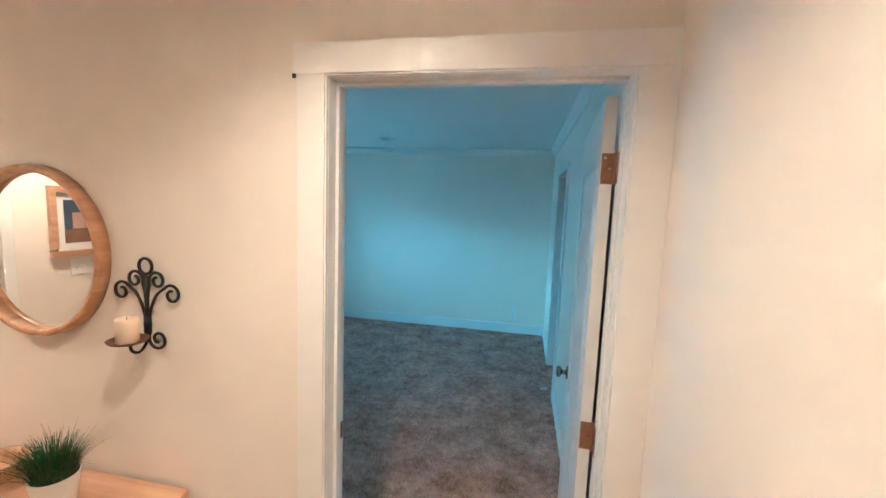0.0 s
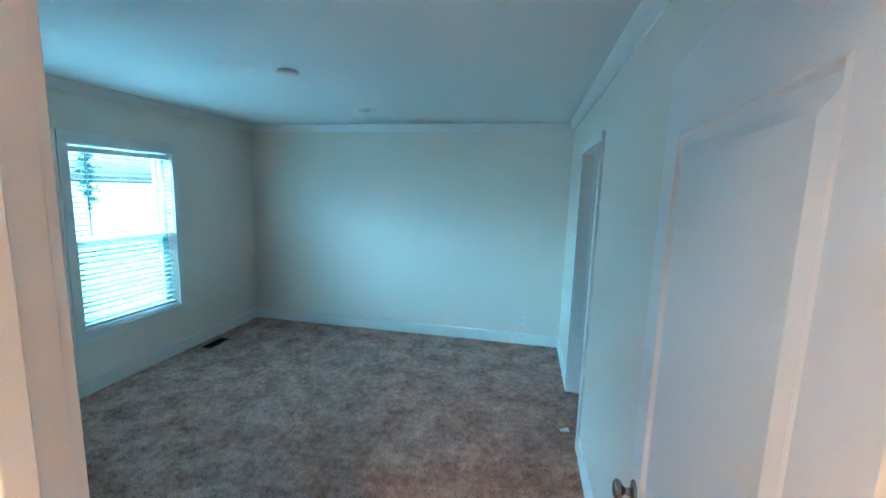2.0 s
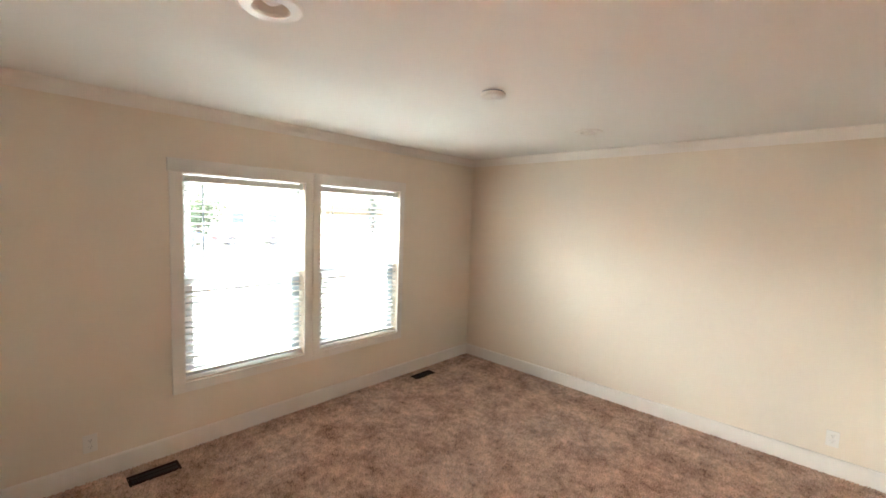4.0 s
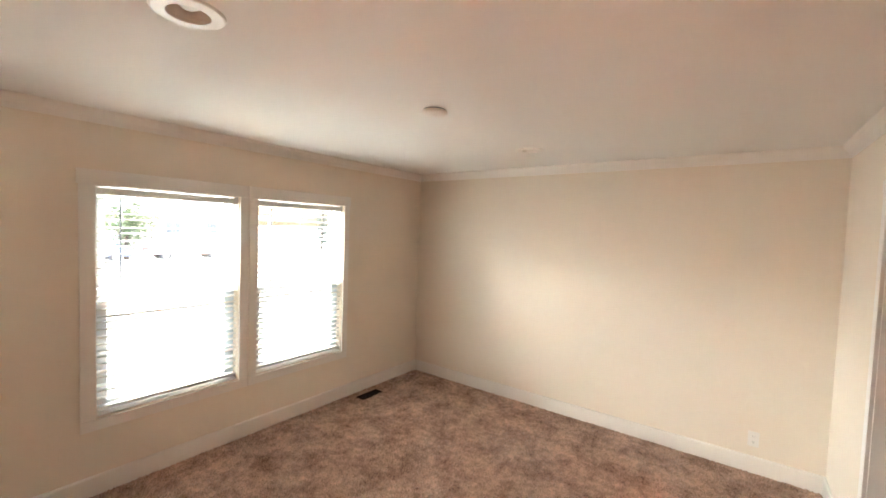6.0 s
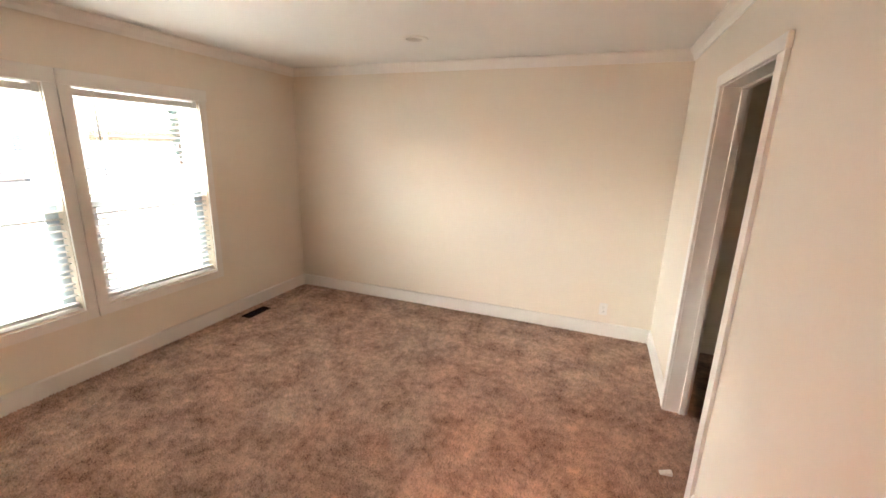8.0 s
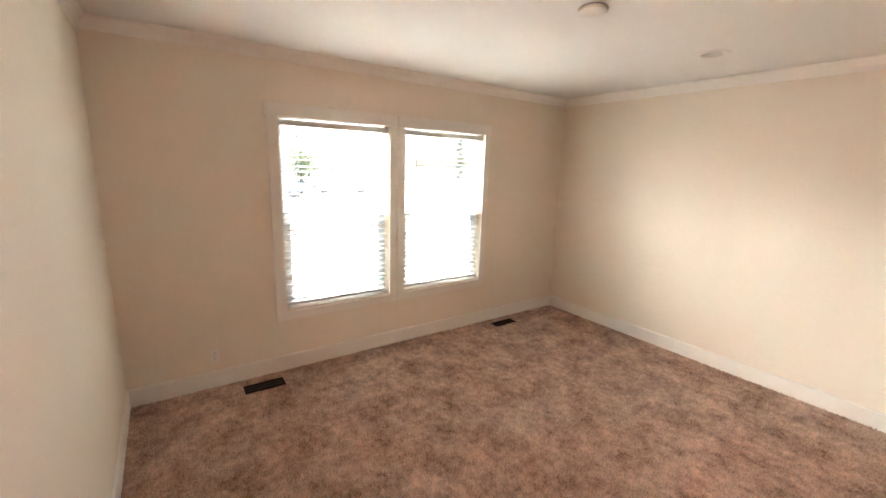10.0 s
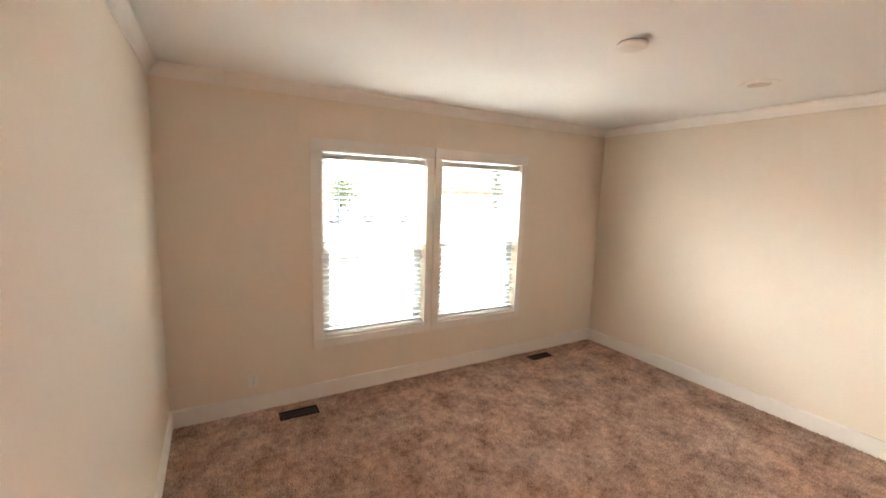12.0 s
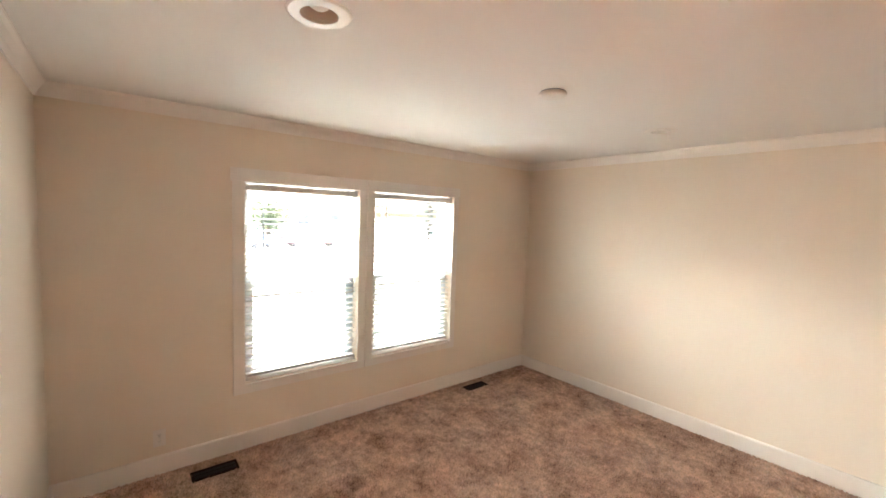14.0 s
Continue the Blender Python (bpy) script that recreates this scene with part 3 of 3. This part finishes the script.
    return r


for x, y in CANS:
    recessed_light(x, y)
for x, y in HALLCANS:
    recessed_light(x, y, True)

sm = thing("smoke_detector", pose(-1.965, 6.890, H), "round white plastic smoke detector on the ceiling", "smoke detector")
# grey base: the dark arc of shade above the cover, put into its colour
part("base", lathe([(0, 0), (0.062, 0), (0.062, -0.008), (0, -0.008)], 40), SCREEN, sm, "mounting base coloured grey for the shadow above the cover")
part("cover", lathe([(0.056, -0.007), (0.069, -0.008), (0.070, -0.016), (0.067, -0.023), (0.058, -0.027), (0.020, -0.028), (0, -0.028)], 40), PLASTIC, sm, "", True)
part("test_button", lathe([(0, -0.0302), (0.010, -0.0300), (0.012, -0.027)], 20), PLASTIC, sm, "", True)


# ---- floor registers and outlets ----
def floor_register(x, y, length, width):
    r = thing("floor_register", pose(x, y, 0), "dark brown metal floor register set in the carpet", "floor vent", "floor registers")
    hl, hw, t = length / 2, width / 2, 0.012
    fr = box(-hw, hw, -hl, -hl + 0.014, 0, t, 0.002)
    fr = box(-hw, hw, hl - 0.014, hl, 0, t, 0.002, bm=fr)
    fr = box(-hw, -hw + 0.014, -hl + 0.014, hl - 0.014, 0, t, 0.002, bm=fr)
    fr = box(hw - 0.014, hw, -hl + 0.014, hl - 0.014, 0, t, 0.002, bm=fr)
    part("frame", fr, VENTM, r)
    # no shaft below: a dark sheet stands for the shade under the louvers
    part("duct_shade", box(-hw + 0.012, hw - 0.012, -hl + 0.012, hl - 0.012, 0.0005, 0.0025), DARK, r)
    n = int((length - 0.03) / 0.012)
    for i in range(n):
        yy = -hl + 0.018 + i * 0.012
        part("louver", moved(box(-hw + 0.014, hw - 0.014, -0.001, 0.001, -0.004, 0.004), pose(0, yy, 0.0068, 35, 0, 0)), VENTM, r)
    part("bar", box(-0.002, 0.002, -hl + 0.014, hl - 0.014, 0.0085, 0.011), VENTM, r)
    return r


floor_register(-3.618, 5.603, 0.280, 0.115)
floor_register(-3.640, 8.055, 0.275, 0.105)


def outlet(m, label):
    o = thing("outlet", m, label, "outlet", "wall outlets")
    part("plate", box(-0.035, 0.035, 0, 0.005, -0.0575, 0.0575, 0.0025, 3), PLASTIC, o)
    for zz in (-0.020, 0.020):
        rc = part("receptacle", box(-0.0165, 0.0165, 0.0045, 0.0072, zz - 0.014, zz + 0.014, 0.0012), PLASTIC, o)
        # openings are not cut; dark blocks carry the shade inside them
        for xx, hh in ((-0.0065, 0.0045), (0.0065, 0.0036)):
            part("slot", box(xx - 0.0011, xx + 0.0011, 0.0066, 0.0075, zz + 0.003 - hh, zz + 0.003 + hh), DARK, rc)
        part("ground_hole", box(-0.0022, 0.0022, 0.0066, 0.0075, zz - 0.0105, zz - 0.0065), DARK, rc)
    part("screw", moved(lathe([(0, 0.0012), (0.0025, 0.001), (0.003, 0)], 12), pose(0, 0.005, 0, -90, 0, 0)), PLASTIC, o)
    return o


outlet(pose(W, 5.307, 0.250, 0, 0, -90), "cream plastic wall outlet below the window wall's corner")
outlet(pose(-0.400, N, 0.264, 0, 0, 180), "cream plastic wall outlet low on the far wall")

# a small white wedge left on the carpet
bit = thing("door_wedge", pose(-0.058, 7.300, 0.010, 0, 0, 8), "small white plastic wedge lying on the carpet", "door wedge")
wb = bmesh.new()
pr = [(-0.030, 0), (0.030, 0), (0.030, 0.020), (0.024, 0.022), (-0.030, 0.006)]
ra, rb = ([wb.verts.new((x, y, z)) for x, z in pr] for y in (-0.014, 0.014))
for k in range(5):
    wb.faces.new((ra[k], ra[(k + 1) % 5], rb[(k + 1) % 5], rb[k]))
wb.faces.new(ra), wb.faces.new(rb[::-1])
part("wedge", bevelled(wb, 0.0015), PLASTIC, bit)

# ---- hall: closed door in the end wall ----
d2 = tagged(thing("door_2", pose(-3.35, 4.2775, 0, 0, 0, -90), "closed white hall door with a brown knob", "door"), kind="structure")
part("slab", box(-0.318, 0.318, -0.045, -0.010, 0.010, 2.045, 0.003), DOORP, d2)
part("knob", moved(knob_half(), pose(0.268, -0.010, 1.02, -90, 0, 0)), BRONZE, d2, "round brown door knob", True)
part("casing", box(0.3225, 0.385, 0, 0.016, 0, 2.05, 0.003), TRIM, d2)
part("head_casing", box(-0.3225, 0.395, 0, 0.018, 2.05, 2.13, 0.003), TRIM, d2)

# ---- hall: mirror ----
mir = thing("wall_mirror", pose(-2.030, HF, 1.492, 90, 0, 0), "round mirror in a deep honey wood frame", "mirror")
part("frame", lathe([(0.275, 0.002), (0.278, 0.036), (0.283, 0.044), (0.296, 0.046), (0.302, 0.042), (0.305, 0.002)], 96, True), MIRWOOD, mir, "", True)
part("glass", lathe([(0, 0.012), (0.277, 0.012), (0.277, 0.006), (0, 0.006)], 96), MIRROR, mir, "clear mirror glass")


# ---- hall: sconce ----
def spiral(cx, cz, r0, r1, a0, turns, n=26, y=0.0):
    """Points of a flat scroll about (cx, cz)."""
    out = []
    for i in range(n + 1):
        k = i / n
        a = radians(a0) + 2 * math.pi * turns * k
        r = r0 + (r1 - r0) * k
        out.append((cx + r * math.cos(a), y, cz + r * math.sin(a)))
    return out


def smooth_path(points, n=8):
    """Catmull-Rom through the points."""
    p = [Vector(q) for q in points]
    p = [2 * p[0] - p[1]] + p + [2 * p[-1] - p[-2]]
    out = []
    for i in range(1, len(p) - 2):
        for k in range(n):
            t = k / n
            a, b, c, d = p[i - 1], p[i], p[i + 1], p[i + 2]
            out.append(0.5 * ((2 * b) + (c - a) * t + (2 * a - 5 * b + 4 * c - d) * t * t + (3 * b - a - 3 * c + d) * t ** 3))
    out.append(p[-2])
    return out


def sconce(m):
    s = thing("candle_sconce", m, "black wrought iron scroll sconce holding an ivory candle", "sconce")
    y, r = -0.016, 0.0049
    part("stem", tube([(0, y, -0.13), (0, y, -0.05), (0, y, 0.10)], 0.0065, 10), IRON, s, "", True)
    ring = [(0.026 * math.cos(a), y, 0.127 + 0.026 * math.sin(a)) for a in [2 * math.pi * k / 28 for k in range(29)]]
    part("top_ring", tube(ring, r, 8), IRON, s, "", True)
    for sg in (-1, 1):
        hook = smooth_path([(0, y, -0.10), (sg * 0.012, y, -0.03), (sg * 0.038, y, 0.028), (sg * 0.075, y, 0.058)], 8) + [
            Vector((sg * (0.100 + q[0]), y, 0.036 + q[2])) for q in spiral(0, 0, 0.034, 0.012, 140, -1.15, 28)]
        part("outer_scroll", tube(hook, r, 8), IRON, s, "", True)
        up = smooth_path([(0, y, -0.09), (sg * 0.004, y, 0.02), (sg * 0.012, y, 0.070)], 6) + [
            Vector((sg * (0.044 + q[0]), y, 0.080 + q[2])) for q in spiral(0, 0, 0.031, 0.011, 170, -1.2, 28)]
        part("inner_scroll", tube(up, r, 8), IRON, s, "", True)
    low = [Vector((0.040 + q[0], y, -0.122 + q[2])) for q in spiral(0, 0, 0.036, 0.010, 190, 1.25, 30)]
    part("lower_scroll", tube([(0.003, y, -0.06)] + low, r, 8), IRON, s, "", True)
    arm = smooth_path([(0.0, y, -0.08), (0.0, y - 0.006, -0.13), (-0.004, y - 0.03, -0.160), (-0.004, y - 0.058, -0.146), (0.0, y - 0.066, -0.112)], 8)
    part("arm", tube(arm, r, 8), IRON, s, "", True)
    part("collar", moved(lathe([(0, -0.030), (0.011, -0.030), (0.012, 0), (0.011, 0.030), (0, 0.030)], 16), pose(0, y, -0.075)), IRON, s, "", True)
    part("dish", moved(lathe([(0, 0), (0.040, 0.001), (0.054, 0.006), (0.059, 0.013), (0.056, 0.013), (0.050, 0.008), (0.036, 0.004), (0, 0.003)], 36), pose(0.0, y - 0.072, -0.115)), RUST, s, "rust-brown dished plate", True)
    for yy in (0.0,):
        part("wall_foot", tube([(0, 0, 0.06), (0, y, 0.06)], 0.005, 8), IRON, s)
    return s


SC = (-1.572, HF, 1.342)
sconce(pose(*SC))
can_ = thing("candle", pose(SC[0] - 0.002, SC[1] - 0.088, SC[2] - 0.1115), "short ivory pillar candle on the sconce plate", "candle")
cw = lathe([(0, 0), (0.030, 0), (0.0325, 0.003), (0.0325, 0.074), (0.031, 0.079), (0.027, 0.080), (0.019, 0.076), (0, 0.074)], 36)
for v in cw.verts:
    if v.co.z > 0.07:
        v.co.z += 0.003 * noise.noise(v.co * 40)
part("wax", cw, WAX, can_, "", True)
part("wick", tube([(0, 0, 0.073), (0.001, 0, 0.081), (0.003, 0, 0.085)], 0.0009, 6), DARK, can_)

# ---- hall: console table with plant ----
tab = thing("console_table", pose(-2.05, HF - 0.205, 0), "pale oak console table against the hall wall", "table")
TZ = 0.690
part("tabletop", box(-0.62, 0.62, -0.19, 0.19, TZ - 0.035, TZ, 0.004), OAK, tab)
part("apron", box(-0.57, 0.57, -0.160, -0.142, TZ - 0.13, TZ - 0.035, 0.002), OAK, tab)
part("apron", box(-0.57, 0.57, 0.142, 0.160, TZ - 0.13, TZ - 0.035, 0.002), OAK, tab)
for xx in (-0.575, 0.575):
    for yy in (-0.150, 0.150):
        part("leg", box(xx - 0.022, xx + 0.022, yy - 0.022, yy + 0.022, 0, TZ - 0.0355, 0.003), OAK, tab)

PX, PY = -1.778, 4.478
pot = thing("potted_grass", pose(PX, PY, TZ), "green artificial grass in a white ceramic pot", "plant")
part("pot", lathe([(0, 0), (0.046, 0), (0.051, 0.004), (0.059, 0.06), (0.065, 0.105), (0.066, 0.110), (0.062, 0.110), (0.055, 0.06), (0, 0.058)], 44), CERAMIC, pot, "white ceramic pot", True)
part("soil", lathe([(0, 0.096), (0.0615, 0.095), (0.059, 0.086), (0, 0.086)], 32), SOIL, pot)


def blades(count, seed, spread, tall):
    """Thin arching grass blades out of the pot."""
    rng = random.Random(seed)
    bm = bmesh.new()
    for _ in range(count):
        a, r = rng.uniform(0, 2 * math.pi), 0.056 * math.sqrt(rng.random())
        base = Vector((r * math.cos(a), r * math.sin(a), 0.095))
        b2 = a + rng.uniform(-0.6, 0.6)
        lean = (0.15 + 0.85 * r / 0.056) * spread * rng.uniform(0.4, 1.2)
        h = tall * rng.uniform(0.65, 1.1)
        out = Vector((math.cos(b2), math.sin(b2), 0))
        side = Vector((-math.sin(b2), math.cos(b2), 0))
        wd = rng.uniform(0.0012, 0.0024)
        prev = None
        for k in range(6):
            u = k / 5
            p = base + out * lean * u ** 1.7 + Vector((0, 0, h * (u - 0.25 * lean / spread * u * u)))
            ww = wd * (1 - 0.85 * u)
            pair = (bm.verts.new(p - side * ww), bm.verts.new(p + side * ww + out * 0.0004))
            if prev:
                bm.faces.new((prev[0], prev[1], pair[1], pair[0]))
            prev = pair
    return bm


part("grass", blades(680, 3, 0.085, 0.130), LEAF, pot, "dense dark green blades")
part("dry_grass", blades(70, 8, 0.140, 0.150), LEAFTIP, pot, "long olive outer blades")

# a small turned wooden bowl at the far end of the table
bowl = thing("wooden_bowl", pose(-2.10, 4.52, TZ), "small honey-coloured wooden bowl on the console table", "bowl")
part("bowl", lathe([(0, 0), (0.045, 0), (0.060, 0.020), (0.082, 0.060), (0.086, 0.075), (0.081, 0.075), (0.070, 0.045), (0.040, 0.012), (0, 0.010)], 40), MIRWOOD, bowl, "", True)

# ---- hall: framed picture and switches on the opposite wall ----
pic = thing("framed_picture", pose(-3.35, 3.505, 1.500, 0, 0, -90), "framed abstract print with cream mat on the hall wall", "picture")
pw, ph = 0.20, 0.235
fr = box(-pw, pw, 0, 0.03, -ph, -ph + 0.040, 0.004)
fr = box(-pw, pw, 0, 0.03, ph - 0.042, ph, 0.004, bm=fr)
fr = box(-pw, -pw + 0.042, 0, 0.03, -ph + 0.055, ph - 0.040, 0.004, bm=fr)
fr = box(pw - 0.042, pw, 0, 0.03, -ph + 0.055, ph - 0.040, 0.004, bm=fr)
part("frame", fr, PICWOOD, pic, "brown wood frame")
part("mat_board", box(-pw + 0.04, pw - 0.04, 0.002, 0.012, -ph + 0.04, ph - 0.04), PAPER, pic, "cream mat")
INK1 = mat("ink_blue", (0.05, 0.07, 0.11), 0.7, vary=0.3, scale=12)
INK2 = mat("ink_rust", (0.23, 0.12, 0.07), 0.7, vary=0.3, scale=12)
INK3 = mat("ink_rose", (0.50, 0.32, 0.27), 0.7, vary=0.2, scale=12)
part("print", box(-pw + 0.090, pw - 0.090, 0.012, 0.0135, -ph + 0.090, ph - 0.090), INK1, pic, "dark blue and brown print")
part("print_block", box(-pw + 0.093, pw - 0.11, 0.0135, 0.0145, -ph + 0.093, -ph + 0.18), INK2, pic)
part("print_block", box(-0.06, pw - 0.17, 0.0145, 0.0155, -0.05, 0.06), INK3, pic)
swp = thing("light_switch", pose(-3.35, 3.520, 1.190, 0, 0, -90), "cream triple light switch plate below the picture", "light switch")
part("plate", box(-0.066, 0.066, 0, 0.005, -0.058, 0.058, 0.002), PLASTIC, swp)
for xx in (-0.033, 0.0, 0.033):
    part("toggle", moved(box(-0.004, 0.004, 0, 0.012, -0.010, 0.010, 0.001), pose(xx, 0.004, 0, -15, 0, 0)), PLASTIC, swp)


# ---- outside: far houses, cars and trees ----
def far_house(m, length, depth, wall_h, label):
    h = thing("house", m, label, "house")
    bm = box(-length / 2, length / 2, -depth / 2, depth / 2, 0, wall_h)
    part("wall", bm, SIDING, h)
    rf = bmesh.new()
    o = 0.4
    pts = [(-length / 2 - o, -depth / 2 - o, wall_h), (length / 2 + o, -depth / 2 - o, wall_h), (length / 2 + o, depth / 2 + o, wall_h), (-length / 2 - o, depth / 2 + o, wall_h), (-length / 2 - o, 0, wall_h + 1.4), (length / 2 + o, 0, wall_h + 1.4)]
    v = [rf.verts.new(p) for p in pts]
    for f in ((0, 1, 5, 4), (2, 3, 4, 5), (0, 4, 3), (1, 2, 5), (3, 2, 1, 0)):
        rf.faces.new([v[i] for i in f])
    part("roof", rf, ROOFM, h)
    n = int(length / 3.2)
    for i in range(n):
        x = -length / 2 + (i + 0.5) * length / n
        wf = part("window", box(x - 0.65, x + 0.65, -depth / 2 - 0.05, -depth / 2 + 0.02, 1.25, 2.5, 0.01), VINYL, h)
        part("glass", box(x - 0.55, x + 0.55, -depth / 2 - 0.06, -depth / 2 - 0.045, 1.35, 2.4), CARGLASS, wf)
    for i in range(n + 1):
        x = -length / 2 + i * length / n
        part("post", box(x - 0.09, x + 0.09, -depth / 2 - 1.6, -depth / 2 - 1.42, 0, wall_h, 0.01), VINYL, h)
    part("porch_roof", box(-length / 2 - 0.3, length / 2 + 0.3, -depth / 2 - 1.7, -depth / 2 + 0.02, wall_h - 0.02, wall_h + 0.18, 0.02), VINYL, h)
    return h


far_house(pose(-41, 17.5, GZ, 0, 0, 90 + 14), 17, 7, 3.0, "tan single-storey house with white porch posts across the lot")


def car(m, paint, label):
    c = thing("car", m, label, "car")
    bm = bmesh.new()
    prof = [(-2.2, 0.35), (-2.25, 0.75), (-2.1, 0.95), (-1.3, 1.0), (-0.75, 1.45), (0.75, 1.48), (1.45, 1.02), (2.15, 0.90), (2.25, 0.6), (2.2, 0.35)]
    a = [bm.verts.new((x, -0.88 if z < 1.1 else -0.68, z)) for x, z in prof]
    b = [bm.verts.new((x, 0.88 if z < 1.1 else 0.68, z)) for x, z in prof]
    for k in range(len(prof)):
        j = (k + 1) % len(prof)
        bm.faces.new((a[k], a[j], b[j], b[k]))
    bm.faces.new(a), bm.faces.new(b[::-1])
    part("body", bevelled(bm, 0.06), paint, c)
    for sg in (-1, 1):
        part("window", moved(box(-0.75, 0.85, -0.01, 0.01, 1.06, 1.38, 0.005), pose(0, sg * 0.80, 0, sg * 24, 0, 0)), CARGLASS, c)
        for x in (-1.35, 1.4):
            w = part("wheel", moved(lathe([(0, -0.1), (0.20, -0.1), (0.30, -0.1), (0.33, -0.06), (0.33, 0.06), (0.30, 0.1), (0, 0.1)], 24), pose(x, sg * 0.80, 0.33, 90, 0, 0)), RUBBER, c)
            part("rim", moved(lathe([(0, -0.11), (0.19, -0.105), (0.20, 0.105), (0, 0.11)], 18), pose(x, sg * 0.80, 0.33, 90, 0, 0)), NICKEL, w)
    return c


car(pose(-30.0, 11.0, GZ, 0, 0, 96), BLUECAR, "blue car parked on the pale lot")
car(pose(-30.5, 16.6, GZ, 0, 0, 84), REDCAR, "dark red car parked on the pale lot")


def tree(m, height, crown, label, seed, fir=False):
    t = thing("tree", m, label, "tree")
    rng = random.Random(seed)
    trunk = tube([(0, 0, 0), (0.05, 0.02, height * 0.3), (0.0, 0.05, height * 0.62), (0.02, 0, height * 0.93)], [0.16, 0.13, 0.09, 0.02], 9)
    leaves = bmesh.new()
    n = 26 if fir else 14
    for i in range(n):
        u = i / n
        z = height * ((0.08 + 0.88 * u) if fir else (0.35 + 0.5 * u))
        a = i * 2.4
        reach = crown * ((1.0 - 0.85 * u) if fir else (0.6 + 0.5 * math.sin(math.pi * u)))
        tip = (reach * math.cos(a), reach * math.sin(a), z + (0.1 if fir else 0.7))
        trunk = tube([(0.02, 0.02, z), tip], [0.04, 0.01], 5, bm=trunk)
        for k in range(60 if fir else 90):
            q = rng.random()
            c = Vector((tip[0] * q, tip[1] * q, z + (tip[2] - z) * q)) + Vector((rng.gauss(0, 1), rng.gauss(0, 1), rng.gauss(0, 1))) * (0.16 if fir else 0.42)
            d = Vector((rng.gauss(0, 1), rng.gauss(0, 1), rng.gauss(0, 0.6))).normalized()
            e = d.orthogonal().normalized()
            s = rng.uniform(0.07, 0.17)
            leaves.faces.new([leaves.verts.new(c + d * s), leaves.verts.new(c + e * s * 0.5), leaves.verts.new(c - d * s), leaves.verts.new(c - e * s * 0.5)])
    part("trunk", trunk, BARK, t)
    part("crown", leaves, FIR if fir else TREE, t)
    return t


tree(pose(-36, 31.5, GZ), 9.5, 0.85, "narrow dark green conifer beyond the lot", 5, True)
tree(pose(-54, 20.0, GZ), 7.0, 2.4, "broad green tree behind the far house", 6)
tree(pose(-55, 26.5, GZ), 6.5, 2.2, "broad green tree behind the far house", 7)
tree(pose(-31.5, 13.6, GZ), 3.4, 1.3, "small green tree before the far house", 11)
tree(pose(-50, 10.0, GZ), 6.0, 2.0, "green tree beyond the lot", 9)


# ---- carpet pile, last ----
def carpet_pile():
    """Leaning tufts over the bedroom floor; the lean follows a slow drift, so that the pile reads as mottled."""
    rng = np.random.default_rng(4)
    pitch = 0.0125
    gx, gy = np.meshgrid(np.arange(W + 0.018, E + 0.60, pitch), np.arange(S - 0.055, N - 0.017, pitch))
    x = gx.ravel() + rng.uniform(-0.45, 0.45, gx.size) * pitch
    y = gy.ravel() + rng.uniform(-0.45, 0.45, gx.size) * pitch
    keep = (x < E - 0.018) | ((y > C0 + 0.01) & (y < C1 - 0.01))
    keep &= (y > S + 0.004) | ((x > D0 + 0.03) & (x < D1 - 0.03))
    for cx, cy, ln, wd in ((-3.618, 5.603, 0.280, 0.115), (-3.640, 8.055, 0.275, 0.105)):
        keep &= ~((abs(x - cx) < wd / 2) & (abs(y - cy) < ln / 2))
    x, y = x[keep], y[keep]
    n = len(x)
    h = rng.uniform(0.009, 0.018, n)
    drift = np.sin(x * 5.1 + 1.3 * np.sin(y * 3.7)) + np.cos(y * 6.3 + 1.7 * np.sin(x * 4.1)) + rng.normal(0, 0.6, n)
    lean = 0.006 + 0.003 * np.sin(drift)
    dirn = drift * 1.6 + rng.normal(0, 0.5, n)
    a0 = rng.uniform(0, 2 * np.pi, n)
    r = rng.uniform(0.006, 0.0085, n)
    vs = np.empty((n, 4, 3))
    for k in range(3):
        a = a0 + k * 2 * np.pi / 3
        vs[:, k, 0], vs[:, k, 1], vs[:, k, 2] = x + r * np.cos(a), y + r * np.sin(a), 0.0008
    vs[:, 3, 0], vs[:, 3, 1], vs[:, 3, 2] = x + lean * np.cos(dirn), y + lean * np.sin(dirn), h
    idx = np.arange(n)[:, None] * 4
    fs = np.concatenate([idx + np.array(t) for t in ((0, 1, 3), (1, 2, 3), (2, 0, 3))])
    me = bpy.data.meshes.new("carpet")
    me.from_pydata(vs.reshape(-1, 3).tolist(), [], fs.tolist())
    me.materials.append(CARPET)
    for p in me.polygons:
        p.use_smooth = True
    return tagged(new("carpet", me), "brown mottled cut-pile carpet covering the bedroom floor", "carpet", kind="stuff")


carpet_pile()
